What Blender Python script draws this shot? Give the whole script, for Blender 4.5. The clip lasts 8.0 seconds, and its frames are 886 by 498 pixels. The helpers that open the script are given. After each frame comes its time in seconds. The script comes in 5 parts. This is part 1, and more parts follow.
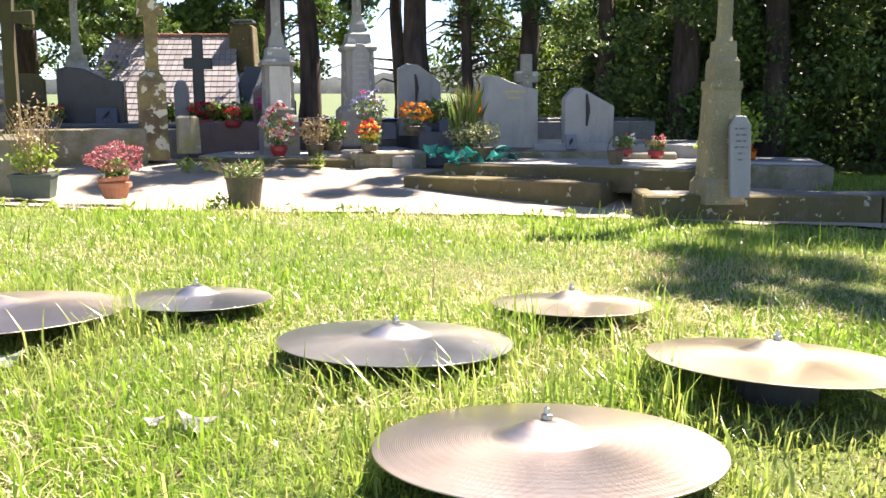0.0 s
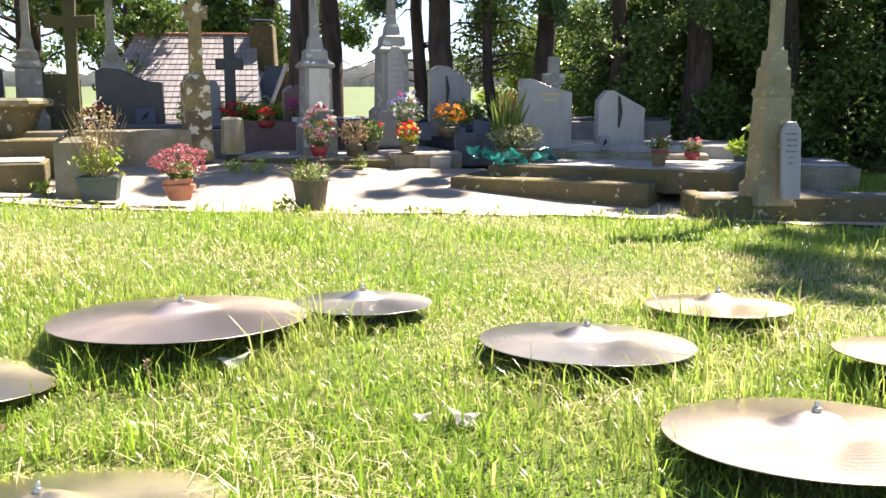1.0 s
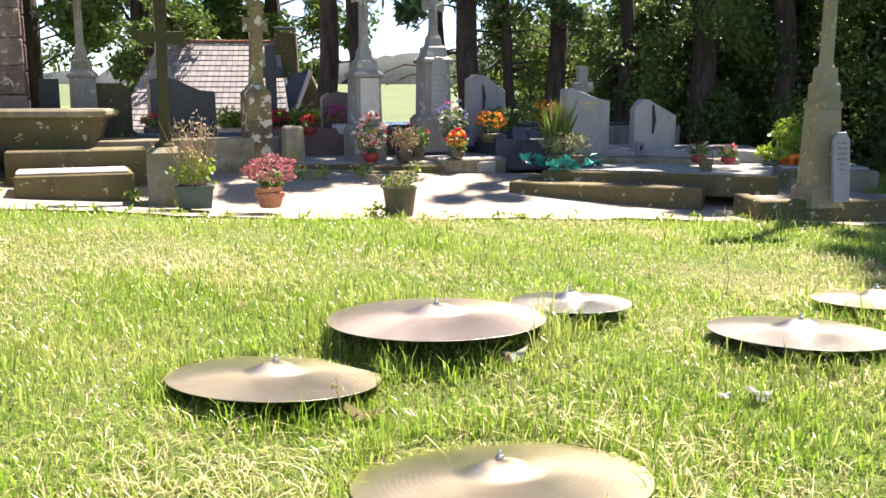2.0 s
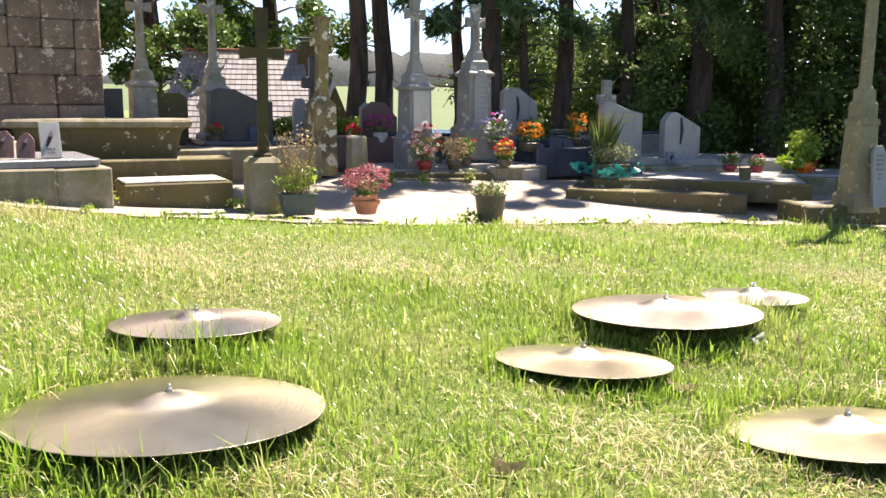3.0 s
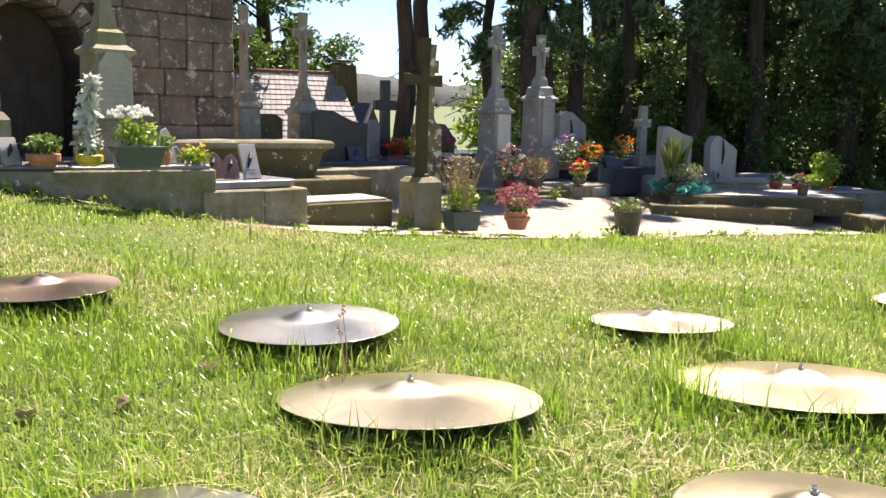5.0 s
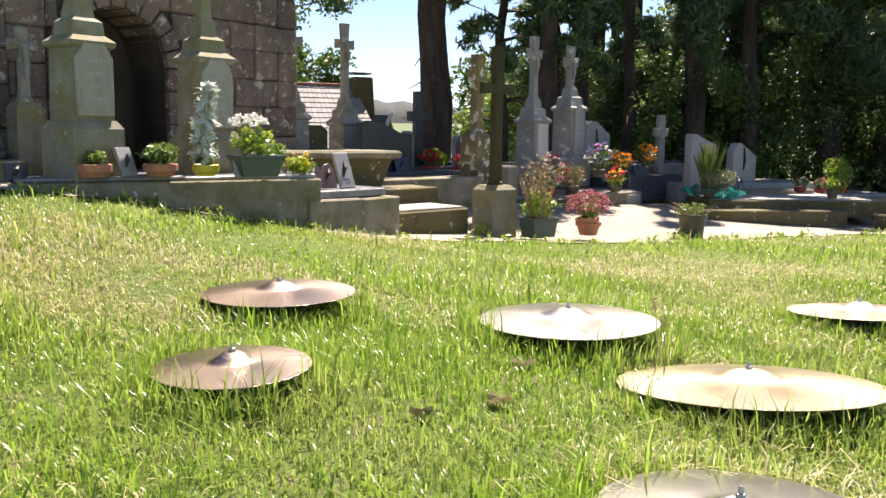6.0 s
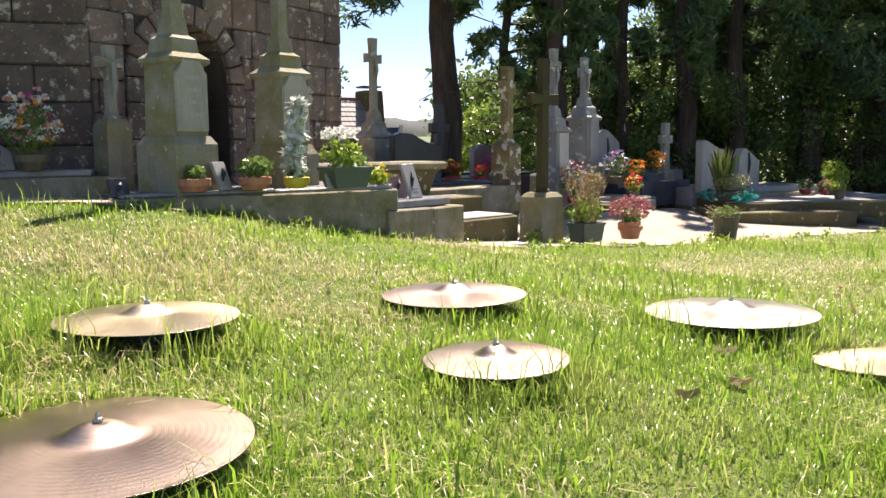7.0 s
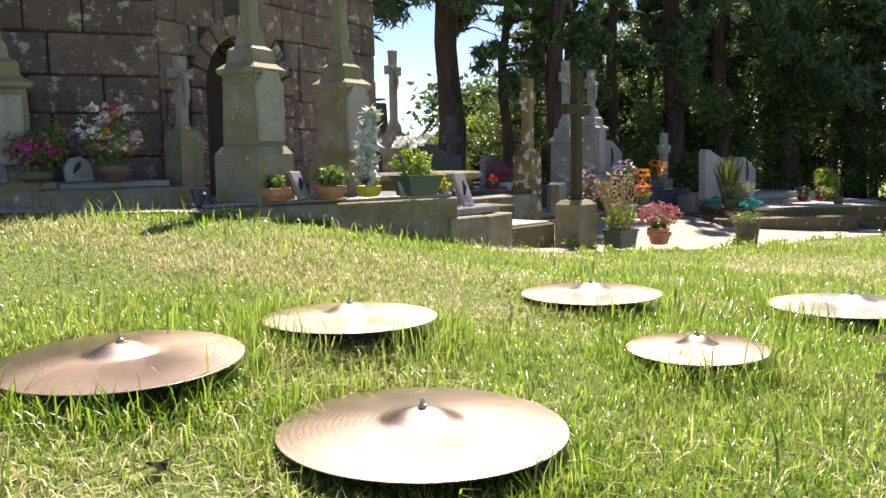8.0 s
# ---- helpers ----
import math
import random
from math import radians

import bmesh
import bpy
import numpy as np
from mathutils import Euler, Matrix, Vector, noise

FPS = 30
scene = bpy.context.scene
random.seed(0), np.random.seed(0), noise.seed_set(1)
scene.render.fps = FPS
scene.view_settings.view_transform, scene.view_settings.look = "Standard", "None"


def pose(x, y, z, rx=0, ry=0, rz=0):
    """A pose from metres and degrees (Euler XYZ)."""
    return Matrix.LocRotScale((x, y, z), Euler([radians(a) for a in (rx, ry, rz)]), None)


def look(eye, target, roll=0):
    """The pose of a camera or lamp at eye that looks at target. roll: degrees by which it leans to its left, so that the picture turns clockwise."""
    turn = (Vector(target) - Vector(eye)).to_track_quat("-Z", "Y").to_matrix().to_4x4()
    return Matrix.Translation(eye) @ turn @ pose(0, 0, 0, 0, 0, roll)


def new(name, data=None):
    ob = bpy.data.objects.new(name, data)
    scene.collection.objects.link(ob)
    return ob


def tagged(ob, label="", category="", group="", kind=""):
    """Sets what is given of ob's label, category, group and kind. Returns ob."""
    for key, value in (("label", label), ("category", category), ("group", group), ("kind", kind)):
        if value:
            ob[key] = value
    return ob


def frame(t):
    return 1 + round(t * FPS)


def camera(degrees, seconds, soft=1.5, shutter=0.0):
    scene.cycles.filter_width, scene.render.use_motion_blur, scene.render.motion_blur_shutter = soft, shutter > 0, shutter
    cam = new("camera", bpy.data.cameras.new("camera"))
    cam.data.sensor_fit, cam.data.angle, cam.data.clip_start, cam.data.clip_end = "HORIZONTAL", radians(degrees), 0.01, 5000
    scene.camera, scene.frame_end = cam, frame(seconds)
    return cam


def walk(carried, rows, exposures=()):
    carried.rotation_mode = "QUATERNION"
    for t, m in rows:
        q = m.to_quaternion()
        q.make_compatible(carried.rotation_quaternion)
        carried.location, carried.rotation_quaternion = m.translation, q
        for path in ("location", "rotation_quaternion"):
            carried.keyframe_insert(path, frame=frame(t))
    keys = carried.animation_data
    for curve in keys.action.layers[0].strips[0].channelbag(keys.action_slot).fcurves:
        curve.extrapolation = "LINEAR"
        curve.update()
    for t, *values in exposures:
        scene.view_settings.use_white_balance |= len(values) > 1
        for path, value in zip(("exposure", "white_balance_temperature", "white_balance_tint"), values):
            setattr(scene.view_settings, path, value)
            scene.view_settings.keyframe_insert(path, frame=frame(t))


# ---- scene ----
cam = camera(54.0, 8.0)
PATH = [
    (0, (6.338, 0.034, 0.453), (6.243, 2.006, 0.133), -0.08),
    (0.5, (6.164, -0.042, 0.475), (6.096, 1.930, 0.150), -0.06),
    (1, (5.872, -0.135, 0.514), (5.850, 1.836, 0.178), 0.06),
    (1.5, (5.549, -0.247, 0.553), (5.582, 1.723, 0.211), -0.01),
    (3, (4.101, -0.722, 0.672), (4.396, 1.227, 0.332), 0.51),
    (3.5, (3.644, -0.724, 0.677), (4.020, 1.213, 0.350), 0.80),
    (4, (3.118, -0.805, 0.697), (3.581, 1.114, 0.377), 0.80),
    (4.5, (2.653, -0.799, 0.713), (3.197, 1.100, 0.400), 1.04),
    (6, (1.280, -0.386, 0.634), (2.068, 1.434, 0.374), 0.51),
    (6.5, (0.932, -0.308, 0.611), (1.776, 1.489, 0.371), -0.15),
    (7, (0.600, -0.225, 0.621), (1.501, 1.546, 0.389), -0.56),
    (7.5, (0.297, -0.104, 0.604), (1.255, 1.639, 0.391), -0.78),
    (8, (0.016, -0.010, 0.601), (1.027, 1.704, 0.399), -1.03),
]
walk(cam, [(t, look(eye, target, roll)) for t, eye, target, roll in PATH], [(0, 2.2, 7000, 20), (1.5, 2.12, 7000, 20), (3, 1.93, 7000, 20), (6, 1.63, 7000, 20), (8, 1.61, 7000, 20)])

# ---- light ----
SUN_HEADING, SUN_HEIGHT = radians(42), radians(58)
world = bpy.data.worlds.new("sky")
scene.world = world
world.use_nodes = True
wn = world.node_tree.nodes
sky = wn.new("ShaderNodeTexSky")
sky.sky_type = "NISHITA"
sky.sun_disc = False
sky.sun_elevation = SUN_HEIGHT
sky.sun_rotation = SUN_HEADING
sky.air_density, sky.dust_density, sky.ozone_density = 0.7, 0.0, 3.0
wn["Background"].inputs["Strength"].default_value = 0.07
world.node_tree.links.new(sky.outputs[0], wn["Background"].inputs[0])
sun_data = bpy.data.lights.new("sun", "SUN")
sun_data.energy, sun_data.angle, sun_data.color = 5.0, radians(0.55), (1.0, 0.94, 0.84)
sun = new("sun", sun_data)
SUN_DIR = Vector((math.cos(SUN_HEIGHT) * math.sin(SUN_HEADING), math.cos(SUN_HEIGHT) * math.cos(SUN_HEADING), math.sin(SUN_HEIGHT)))
sun.matrix_world = look(SUN_DIR * 50, (0, 0, 0))


# ---- materials ----
class Nodes:
    """Short way to write a node material."""

    def __init__(self, name):
        self.mat = bpy.data.materials.new(name)
        self.mat.use_nodes = True
        self.t = self.mat.node_tree
        self.b = self.t.nodes["Principled BSDF"]
        self.co = self.add("ShaderNodeTexCoord").outputs["Object"]

    def add(self, kind, **values):
        n = self.t.nodes.new(kind)
        for key, v in values.items():
            n.inputs[key].default_value = v
        return n

    def link(self, a, b):
        self.t.links.new(a, b)

    def noise(self, scale, detail=4.0, rough=0.6, co=None, stretch=None):
        n = self.add("ShaderNodeTexNoise", Scale=scale, Detail=detail, Roughness=rough)
        src = co or self.co
        if stretch:
            m = self.add("ShaderNodeMapping")
            m.inputs["Scale"].default_value = stretch
            self.link(src, m.inputs["Vector"])
            src = m.outputs[0]
        self.link(src, n.inputs["Vector"])
        return n.outputs["Fac"]

    def ramp(self, fac, stops):
        r = self.add("ShaderNodeValToRGB")
        e = r.color_ramp.elements
        while len(e) < len(stops):
            e.new(0.5)
        for el, (p, c) in zip(e, stops):
            el.position, el.color = p, (*c, 1) if len(c) == 3 else c
        self.link(fac, r.inputs[0])
        return r.outputs[0]

    def mix(self, fac, a, b):
        m = self.add("ShaderNodeMix")
        m.data_type = "RGBA"
        for i, v in ((0, fac), (6, a), (7, b)):
            if isinstance(v, (int, float)):
                m.inputs[i].default_value = v
            elif isinstance(v, tuple):
                m.inputs[i].default_value = (*v, 1)
            else:
                self.link(v, m.inputs[i])
        return m.outputs[2]

    def bump(self, height, strength=0.5, distance=0.01):
        n = self.add("ShaderNodeBump", Strength=strength, Distance=distance)
        self.link(height, n.inputs["Height"])
        self.link(n.outputs[0], self.b.inputs["Normal"])

    def done(self, colour, rough=0.8, metal=0.0, **more):
        if isinstance(colour, tuple):
            self.b.inputs["Base Color"].default_value = (*colour, 1)
        else:
            self.link(colour, self.b.inputs["Base Color"])
        self.b.inputs["Roughness"].default_value = rough
        self.b.inputs["Metallic"].default_value = metal
        for key, v in more.items():
            self.b.inputs[key.replace("_", " ")].default_value = v
        return self.mat

    def random(self):
        return self.add("ShaderNodeObjectInfo").outputs["Random"]

    def island(self):
        return self.add("ShaderNodeNewGeometry").outputs["Random Per Island"]


BLACK, WHITE = (0, 0, 0), (1, 1, 1)


def stone(name, base, dark, spots=None, moss=None, spot_size=14, spot_edge=0.62, moss_edge=0.55, rough=0.85, grain=160):
    """Weathered stone: cloudy tone, fine grain, optional lichen spots and moss."""
    n = Nodes(name)
    c = n.mix(n.ramp(n.noise(5), [(0.3, BLACK), (0.7, WHITE)]), dark, base)
    c = n.mix(n.ramp(n.noise(grain, 2), [(0.35, (0.35,) * 3), (0.65, BLACK)]), c, tuple(v * 0.45 for v in dark))
    streak = n.ramp(n.noise(9, 5, 0.7, stretch=(1, 1, 0.22)), [(0.5, BLACK), (0.72, (0.7,) * 3)])
    c = n.mix(streak, c, tuple(v * 0.55 for v in dark))
    if moss:
        c = n.mix(n.ramp(n.noise(6, 6, 0.7), [(moss_edge - 0.07, BLACK), (moss_edge + 0.1, (0.85,) * 3)]), c, moss)
    if spots:
        c = n.mix(n.ramp(n.noise(spot_size, 3, 0.55), [(spot_edge, BLACK), (spot_edge + 0.035, (0.9,) * 3)]), c, spots)
    n.bump(n.noise(grain * 0.6, 6, 0.7), 0.5, 0.006)
    return n.done(c, rough)


granite = stone("granite", (0.4, 0.38, 0.33), (0.26, 0.245, 0.205), (0.5, 0.49, 0.4), (0.17, 0.16, 0.07))
granite_lichen = stone("granite_lichen", (0.33, 0.29, 0.19), (0.2, 0.17, 0.1), (0.44, 0.36, 0.17), (0.16, 0.14, 0.06), 26, 0.63, 0.6)
granite_pale = stone("granite_pale", (0.36, 0.355, 0.33), (0.23, 0.225, 0.21), (0.5, 0.5, 0.45), None, grain=220)
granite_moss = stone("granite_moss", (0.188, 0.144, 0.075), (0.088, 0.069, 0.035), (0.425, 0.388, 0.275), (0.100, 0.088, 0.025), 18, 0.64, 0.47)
granite_olive = stone("granite_olive", (0.356, 0.333, 0.259), (0.230, 0.213, 0.155), (0.460, 0.437, 0.333), (0.196, 0.172, 0.057), 22, 0.68, 0.5)
lichen_stone = stone("lichen_stone", (0.22, 0.16, 0.09), (0.11, 0.08, 0.045), (0.6, 0.57, 0.45), (0.27, 0.22, 0.08), 13, 0.545, 0.5)
moss_bark_stone = stone("moss_bark_stone", (0.06, 0.045, 0.022), (0.03, 0.023, 0.01), None, (0.055, 0.05, 0.012), 20, 0.6, 0.45, grain=90)
plaque_pale = stone("plaque_pale", (0.62, 0.61, 0.57), (0.5, 0.49, 0.44), None, None, grain=260)
kerb_stone = stone("kerb_stone", (0.34, 0.305, 0.23), (0.19, 0.165, 0.11), (0.5, 0.48, 0.42), (0.13, 0.12, 0.04), 16, 0.66, 0.52)
kerb_grey = stone("kerb_grey", (0.24, 0.235, 0.22), (0.14, 0.135, 0.12), None, (0.12, 0.12, 0.06), 16, 0.66, 0.6)
plaque_beige = stone("plaque_beige", (0.42, 0.4, 0.33), (0.34, 0.32, 0.26), None, None, grain=200)
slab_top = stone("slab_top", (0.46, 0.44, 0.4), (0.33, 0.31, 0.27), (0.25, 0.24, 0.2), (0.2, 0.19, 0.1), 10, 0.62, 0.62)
polished_grey = stone("polished_grey", (0.27, 0.27, 0.28), (0.2, 0.2, 0.21), None, None, rough=0.25, grain=300)
polished_light = stone("polished_light", (0.36, 0.35, 0.345), (0.29, 0.285, 0.28), None, None, rough=0.3, grain=300)
polished_black = stone("polished_black", (0.035, 0.037, 0.045), (0.022, 0.024, 0.03), None, None, rough=0.12, grain=300)
polished_blue = stone("polished_blue", (0.085, 0.095, 0.12), (0.055, 0.06, 0.08), None, None, rough=0.16, grain=300)
polished_rose = stone("polished_rose", (0.2, 0.11, 0.1), (0.13, 0.075, 0.07), None, None, rough=0.2, grain=260)


def church_stone():
    n = Nodes("church_stone")
    w = n.add("ShaderNodeNewGeometry").outputs["Position"]
    r = n.random()
    c = n.ramp(r, [(0.0, (0.155, 0.101, 0.082)), (0.35, (0.200, 0.142, 0.109)), (0.7, (0.273, 0.196, 0.150)), (1.0, (0.173, 0.137, 0.117))])
    c = n.mix(n.ramp(n.noise(4, 6, 0.7, co=w), [(0.38, BLACK), (0.62, (0.8,) * 3)]), c, (0.100, 0.073, 0.062))
    c = n.mix(n.ramp(n.noise(2.6, 5, 0.7, co=w, stretch=(1, 1, 0.4)), [(0.5, BLACK), (0.66, (0.6,) * 3)]), c, (0.309, 0.218, 0.155))
    c = n.mix(n.ramp(n.noise(15, 6, 0.7, co=w), [(0.57, BLACK), (0.63, (0.8,) * 3)]), c, (0.546, 0.491, 0.400))
    c = n.mix(n.ramp(n.noise(48, 3, 0.5, co=w), [(0.67, BLACK), (0.72, (0.7,) * 3)]), c, (0.764, 0.728, 0.637))
    n.bump(n.noise(26, 8, 0.75, co=w), 1.0, 0.02)
    return n.done(c, 0.9)


wall_stone = church_stone()
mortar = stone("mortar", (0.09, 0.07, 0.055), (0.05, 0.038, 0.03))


def paving():
    n = Nodes("paving")
    c = n.mix(n.ramp(n.noise(1.6, 6), [(0.35, BLACK), (0.65, WHITE)]), (0.25, 0.205, 0.15), (0.35, 0.305, 0.25))
    c = n.mix(n.ramp(n.noise(5, 6, 0.7), [(0.56, BLACK), (0.66, (0.75,) * 3)]), c, (0.2, 0.17, 0.1))
    c = n.mix(n.ramp(n.noise(230, 2), [(0.4, (0.5,) * 3), (0.6, BLACK)]), c, (0.32, 0.28, 0.22))
    n.bump(n.noise(120, 5, 0.7), 0.5, 0.006)
    return n.done(c, 0.9)


path_mat = paving()


def soil():
    n = Nodes("soil")
    c = n.mix(n.ramp(n.noise(2.2, 5), [(0.4, BLACK), (0.62, WHITE)]), (0.13, 0.2, 0.03), (0.2, 0.23, 0.06))
    c = n.mix(n.ramp(n.noise(9, 5), [(0.55, BLACK), (0.7, (0.8,) * 3)]), c, (0.32, 0.25, 0.14))
    c = n.mix(n.ramp(n.noise(140, 3), [(0.35, (0.8,) * 3), (0.6, BLACK)]), c, (0.06, 0.08, 0.02))
    n.bump(n.noise(90, 5, 0.8), 0.9, 0.02)
    return n.done(c, 0.95)


soil_mat = soil()


def blade_material(name, stops, gloss=0.45, through_light=0.35):
    """Thin leaf: varied by leaf, some light shines through."""
    n = Nodes(name)
    c = n.ramp(n.island(), stops)
    c = n.mix(n.ramp(n.noise(1.3, 4), [(0.45, BLACK), (0.7, (0.4,) * 3)]), c, stops[-1][1])
    mat = n.done(c, gloss)
    if through_light:
        tr = n.add("ShaderNodeBsdfTranslucent")
        n.link(c, tr.inputs["Color"])
        mx = n.add("ShaderNodeMixShader", Fac=through_light)
        out = n.t.nodes["Material Output"]
        n.link(n.b.outputs[0], mx.inputs[1])
        n.link(tr.outputs[0], mx.inputs[2])
        n.link(mx.outputs[0], out.inputs[0])
    return mat


grass_mat = blade_material("grass", [(0, (0.13, 0.24, 0.02)), (0.35, (0.2, 0.34, 0.03)), (0.7, (0.25, 0.4, 0.045)), (0.93, (0.33, 0.42, 0.08)), (1, (0.5, 0.46, 0.2))], 0.28, 0.5)
straw_mat = blade_material("straw", [(0, (0.46, 0.41, 0.19)), (0.6, (0.58, 0.52, 0.3)), (1, (0.36, 0.28, 0.13))], 0.6, 0.3)
leaf_broad = blade_material("leaf_broad", [(0, (0.05, 0.1, 0.018)), (0.5, (0.085, 0.155, 0.025)), (1, (0.12, 0.19, 0.035))])
leaf_dark = blade_material("leaf_dark", [(0, (0.046, 0.089, 0.025)), (0.6, (0.085, 0.145, 0.034)), (1, (0.181, 0.255, 0.064))], 0.5, 0.35)
needle = blade_material("needle", [(0, (0.041, 0.088, 0.041)), (0.6, (0.074, 0.142, 0.057)), (1, (0.135, 0.203, 0.068))], 0.5, 0.3)
leaf_bright = blade_material("leaf_bright", [(0, (0.16, 0.27, 0.025)), (0.6, (0.24, 0.36, 0.04)), (1, (0.34, 0.4, 0.06))])
leaf_pot = blade_material("leaf_pot", [(0, (0.08, 0.16, 0.03)), (0.6, (0.15, 0.24, 0.05)), (1, (0.24, 0.28, 0.09))])
leaf_silver = blade_material("leaf_silver", [(0, (0.42, 0.46, 0.4)), (1, (0.6, 0.63, 0.57))], 0.7, 0.15)
leaf_dry = blade_material("leaf_dry", [(0, (0.3, 0.21, 0.11)), (0.6, (0.42, 0.31, 0.18)), (1, (0.22, 0.2, 0.08))], 0.8, 0.2)


def petal(name, a, b):
    return blade_material(name, [(0, a), (0.6, b), (1, tuple(min(1, v * 1.15) for v in b))], 0.55, 0.25)


pet_rose = petal("petal_rose", (0.22, 0.045, 0.06), (0.42, 0.15, 0.16))
pet_white = petal("petal_white", (0.7, 0.7, 0.66), (0.82, 0.82, 0.78))
pet_red = petal("petal_red", (0.5, 0.015, 0.02), (0.68, 0.03, 0.04))
pet_orange = petal("petal_orange", (0.7, 0.2, 0.012), (0.8, 0.32, 0.02))
pet_yellow = petal("petal_yellow", (0.75, 0.5, 0.02), (0.8, 0.62, 0.06))
pet_magenta = petal("petal_magenta", (0.45, 0.02, 0.2), (0.65, 0.05, 0.32))
pet_blue = petal("petal_blue", (0.13, 0.12, 0.28), (0.25, 0.24, 0.42))
pet_pink = petal("petal_pink", (0.65, 0.25, 0.28), (0.78, 0.45, 0.42))


def bark():
    n = Nodes("bark")
    h = n.noise(16, 7, 0.7, stretch=(1, 1, 0.16))
    c = n.mix(n.ramp(h, [(0.35, BLACK), (0.65, WHITE)]), (0.025, 0.018, 0.015), (0.098, 0.066, 0.050))
    n.bump(h, 1.0, 0.03)
    return n.done(c, 0.95)


bark_mat = bark()


def cymbal_metal(name, a, b, rough):
    """Lathed bronze: fine rings, clouded tarnish."""
    n = Nodes(name)
    sep = n.add("ShaderNodeSeparateXYZ")
    n.link(n.co, sep.inputs[0])
    flat = n.add("ShaderNodeCombineXYZ")
    n.link(sep.outputs[0], flat.inputs[0])
    n.link(sep.outputs[1], flat.inputs[1])
    wave = n.add("ShaderNodeTexWave", Scale=26.0, Distortion=0.6, Detail=2.0)
    wave.wave_type, wave.rings_direction = "RINGS", "SPHERICAL"
    n.link(flat.outputs[0], wave.inputs["Vector"])
    fine = n.add("ShaderNodeTexWave", Scale=110.0, Distortion=0.3, Detail=1.0)
    fine.wave_type, fine.rings_direction = "RINGS", "SPHERICAL"
    n.link(flat.outputs[0], fine.inputs["Vector"])
    c = n.mix(n.ramp(n.noise(7, 5), [(0.35, BLACK), (0.65, WHITE)]), a, b)
    c = n.mix(n.ramp(n.noise(30, 3), [(0.68, BLACK), (0.8, (0.18,) * 3)]), c, tuple(v * 0.7 for v in a))
    mixer = n.add("ShaderNodeMath")
    mixer.operation = "ADD"
    n.link(wave.outputs["Fac"], mixer.inputs[0])
    n.link(fine.outputs["Fac"], mixer.inputs[1])
    n.bump(mixer.outputs[0], 0.12, 0.002)
    tangent = n.add("ShaderNodeTangent")
    tangent.direction_type, tangent.axis = "RADIAL", "Z"
    n.link(tangent.outputs[0], n.b.inputs["Tangent"])
    n.b.inputs["Anisotropic"].default_value = 0.4
    r = n.ramp(n.noise(12, 4), [(0.3, (rough * 0.97,) * 3), (0.7, (rough * 1.05,) * 3)])
    n.link(r, n.b.inputs["Roughness"])
    return n.done(c, rough, 1.0)


bronze_gold = cymbal_metal("bronze_gold", (0.53, 0.45, 0.32), (0.61, 0.53, 0.39), 0.33)
bronze_rose = cymbal_metal("bronze_rose", (0.56, 0.46, 0.385), (0.64, 0.54, 0.46), 0.33)
# darker copy of the rose bronze: its colour is lowered to offset sun glare
bronze_rose_dim = cymbal_metal("bronze_rose_dim", (0.37, 0.285, 0.23), (0.43, 0.34, 0.28), 0.325)
bronze_pale = cymbal_metal("bronze_pale", (0.53, 0.49, 0.44), (0.62, 0.59, 0.54), 0.29)


def plain(name, colour, rough=0.6, metal=0.0, wear=0.25, scale=40):
    n = Nodes(name)
    c = n.mix(n.ramp(n.noise(scale, 4), [(0.4, BLACK), (0.7, (wear,) * 3)]), colour, tuple(v * 0.4 for v in colour))
    n.bump(n.noise(scale * 3, 3), 0.15, 0.003)
    return n.done(c, rough, metal)


steel = plain("steel", (0.5, 0.5, 0.5), 0.3, 1.0)
black_rubber = plain("black_rubber", (0.02, 0.02, 0.022), 0.6)
terracotta = plain("terracotta", (0.46, 0.2, 0.11), 0.85, 0, 0.45, 25)
pot_dark = plain("pot_dark", (0.1, 0.085, 0.05), 0.6, 0, 0.6)
pot_green = plain("pot_green", (0.055, 0.085, 0.07), 0.5)
pot_yellow = plain("pot_yellow", (0.55, 0.45, 0.03), 0.5)
pot_lime = plain("pot_lime", (0.3, 0.48, 0.05), 0.45)
pot_red = plain("pot_red", (0.32, 0.03, 0.03), 0.5)
pot_white = plain("pot_white", (0.65, 0.63, 0.6), 0.5)
earth = plain("earth", (0.06, 0.042, 0.028), 0.95)
teal_foil = plain("teal_foil", (0.05, 0.42, 0.36), 0.22, 0.0, 0.3, 20)
orange_foil = plain("orange_foil", (0.8, 0.2, 0.01), 0.3)
dark_letters = plain("dark_letters", (0.12, 0.11, 0.1), 0.8)
gilt = plain("gilt", (0.5, 0.38, 0.15), 0.4, 0.6)
slate = plain("slate", (0.06, 0.075, 0.11), 0.5)
render_white = plain("render_white", (0.72, 0.72, 0.72), 0.8)


def roof_tiles():
    n = Nodes("roof_tiles")
    c = n.ramp(n.island(), [(0, (0.2, 0.19, 0.19)), (0.5, (0.25, 0.24, 0.24)), (1, (0.29, 0.28, 0.28))])
    c = n.mix(n.ramp(n.noise(8, 5), [(0.5, BLACK), (0.7, (0.5,) * 3)]), c, (0.22, 0.2, 0.17))
    return n.done(c, 0.7)


letter_grey = plain("letter_grey", (0.36, 0.35, 0.32), 0.8)
roof_mat = roof_tiles()
ridge_mat = plain("ridge_tile", (0.3, 0.12, 0.08), 0.8)
hill_mat = stone("hill_wood", (0.022, 0.037, 0.037), (0.015, 0.026, 0.026), (0.033, 0.048, 0.043), None, 3, 0.55, grain=4)
field_mat = plain("field", (0.078, 0.114, 0.036), 0.9, 0, 0.3, 0.5)


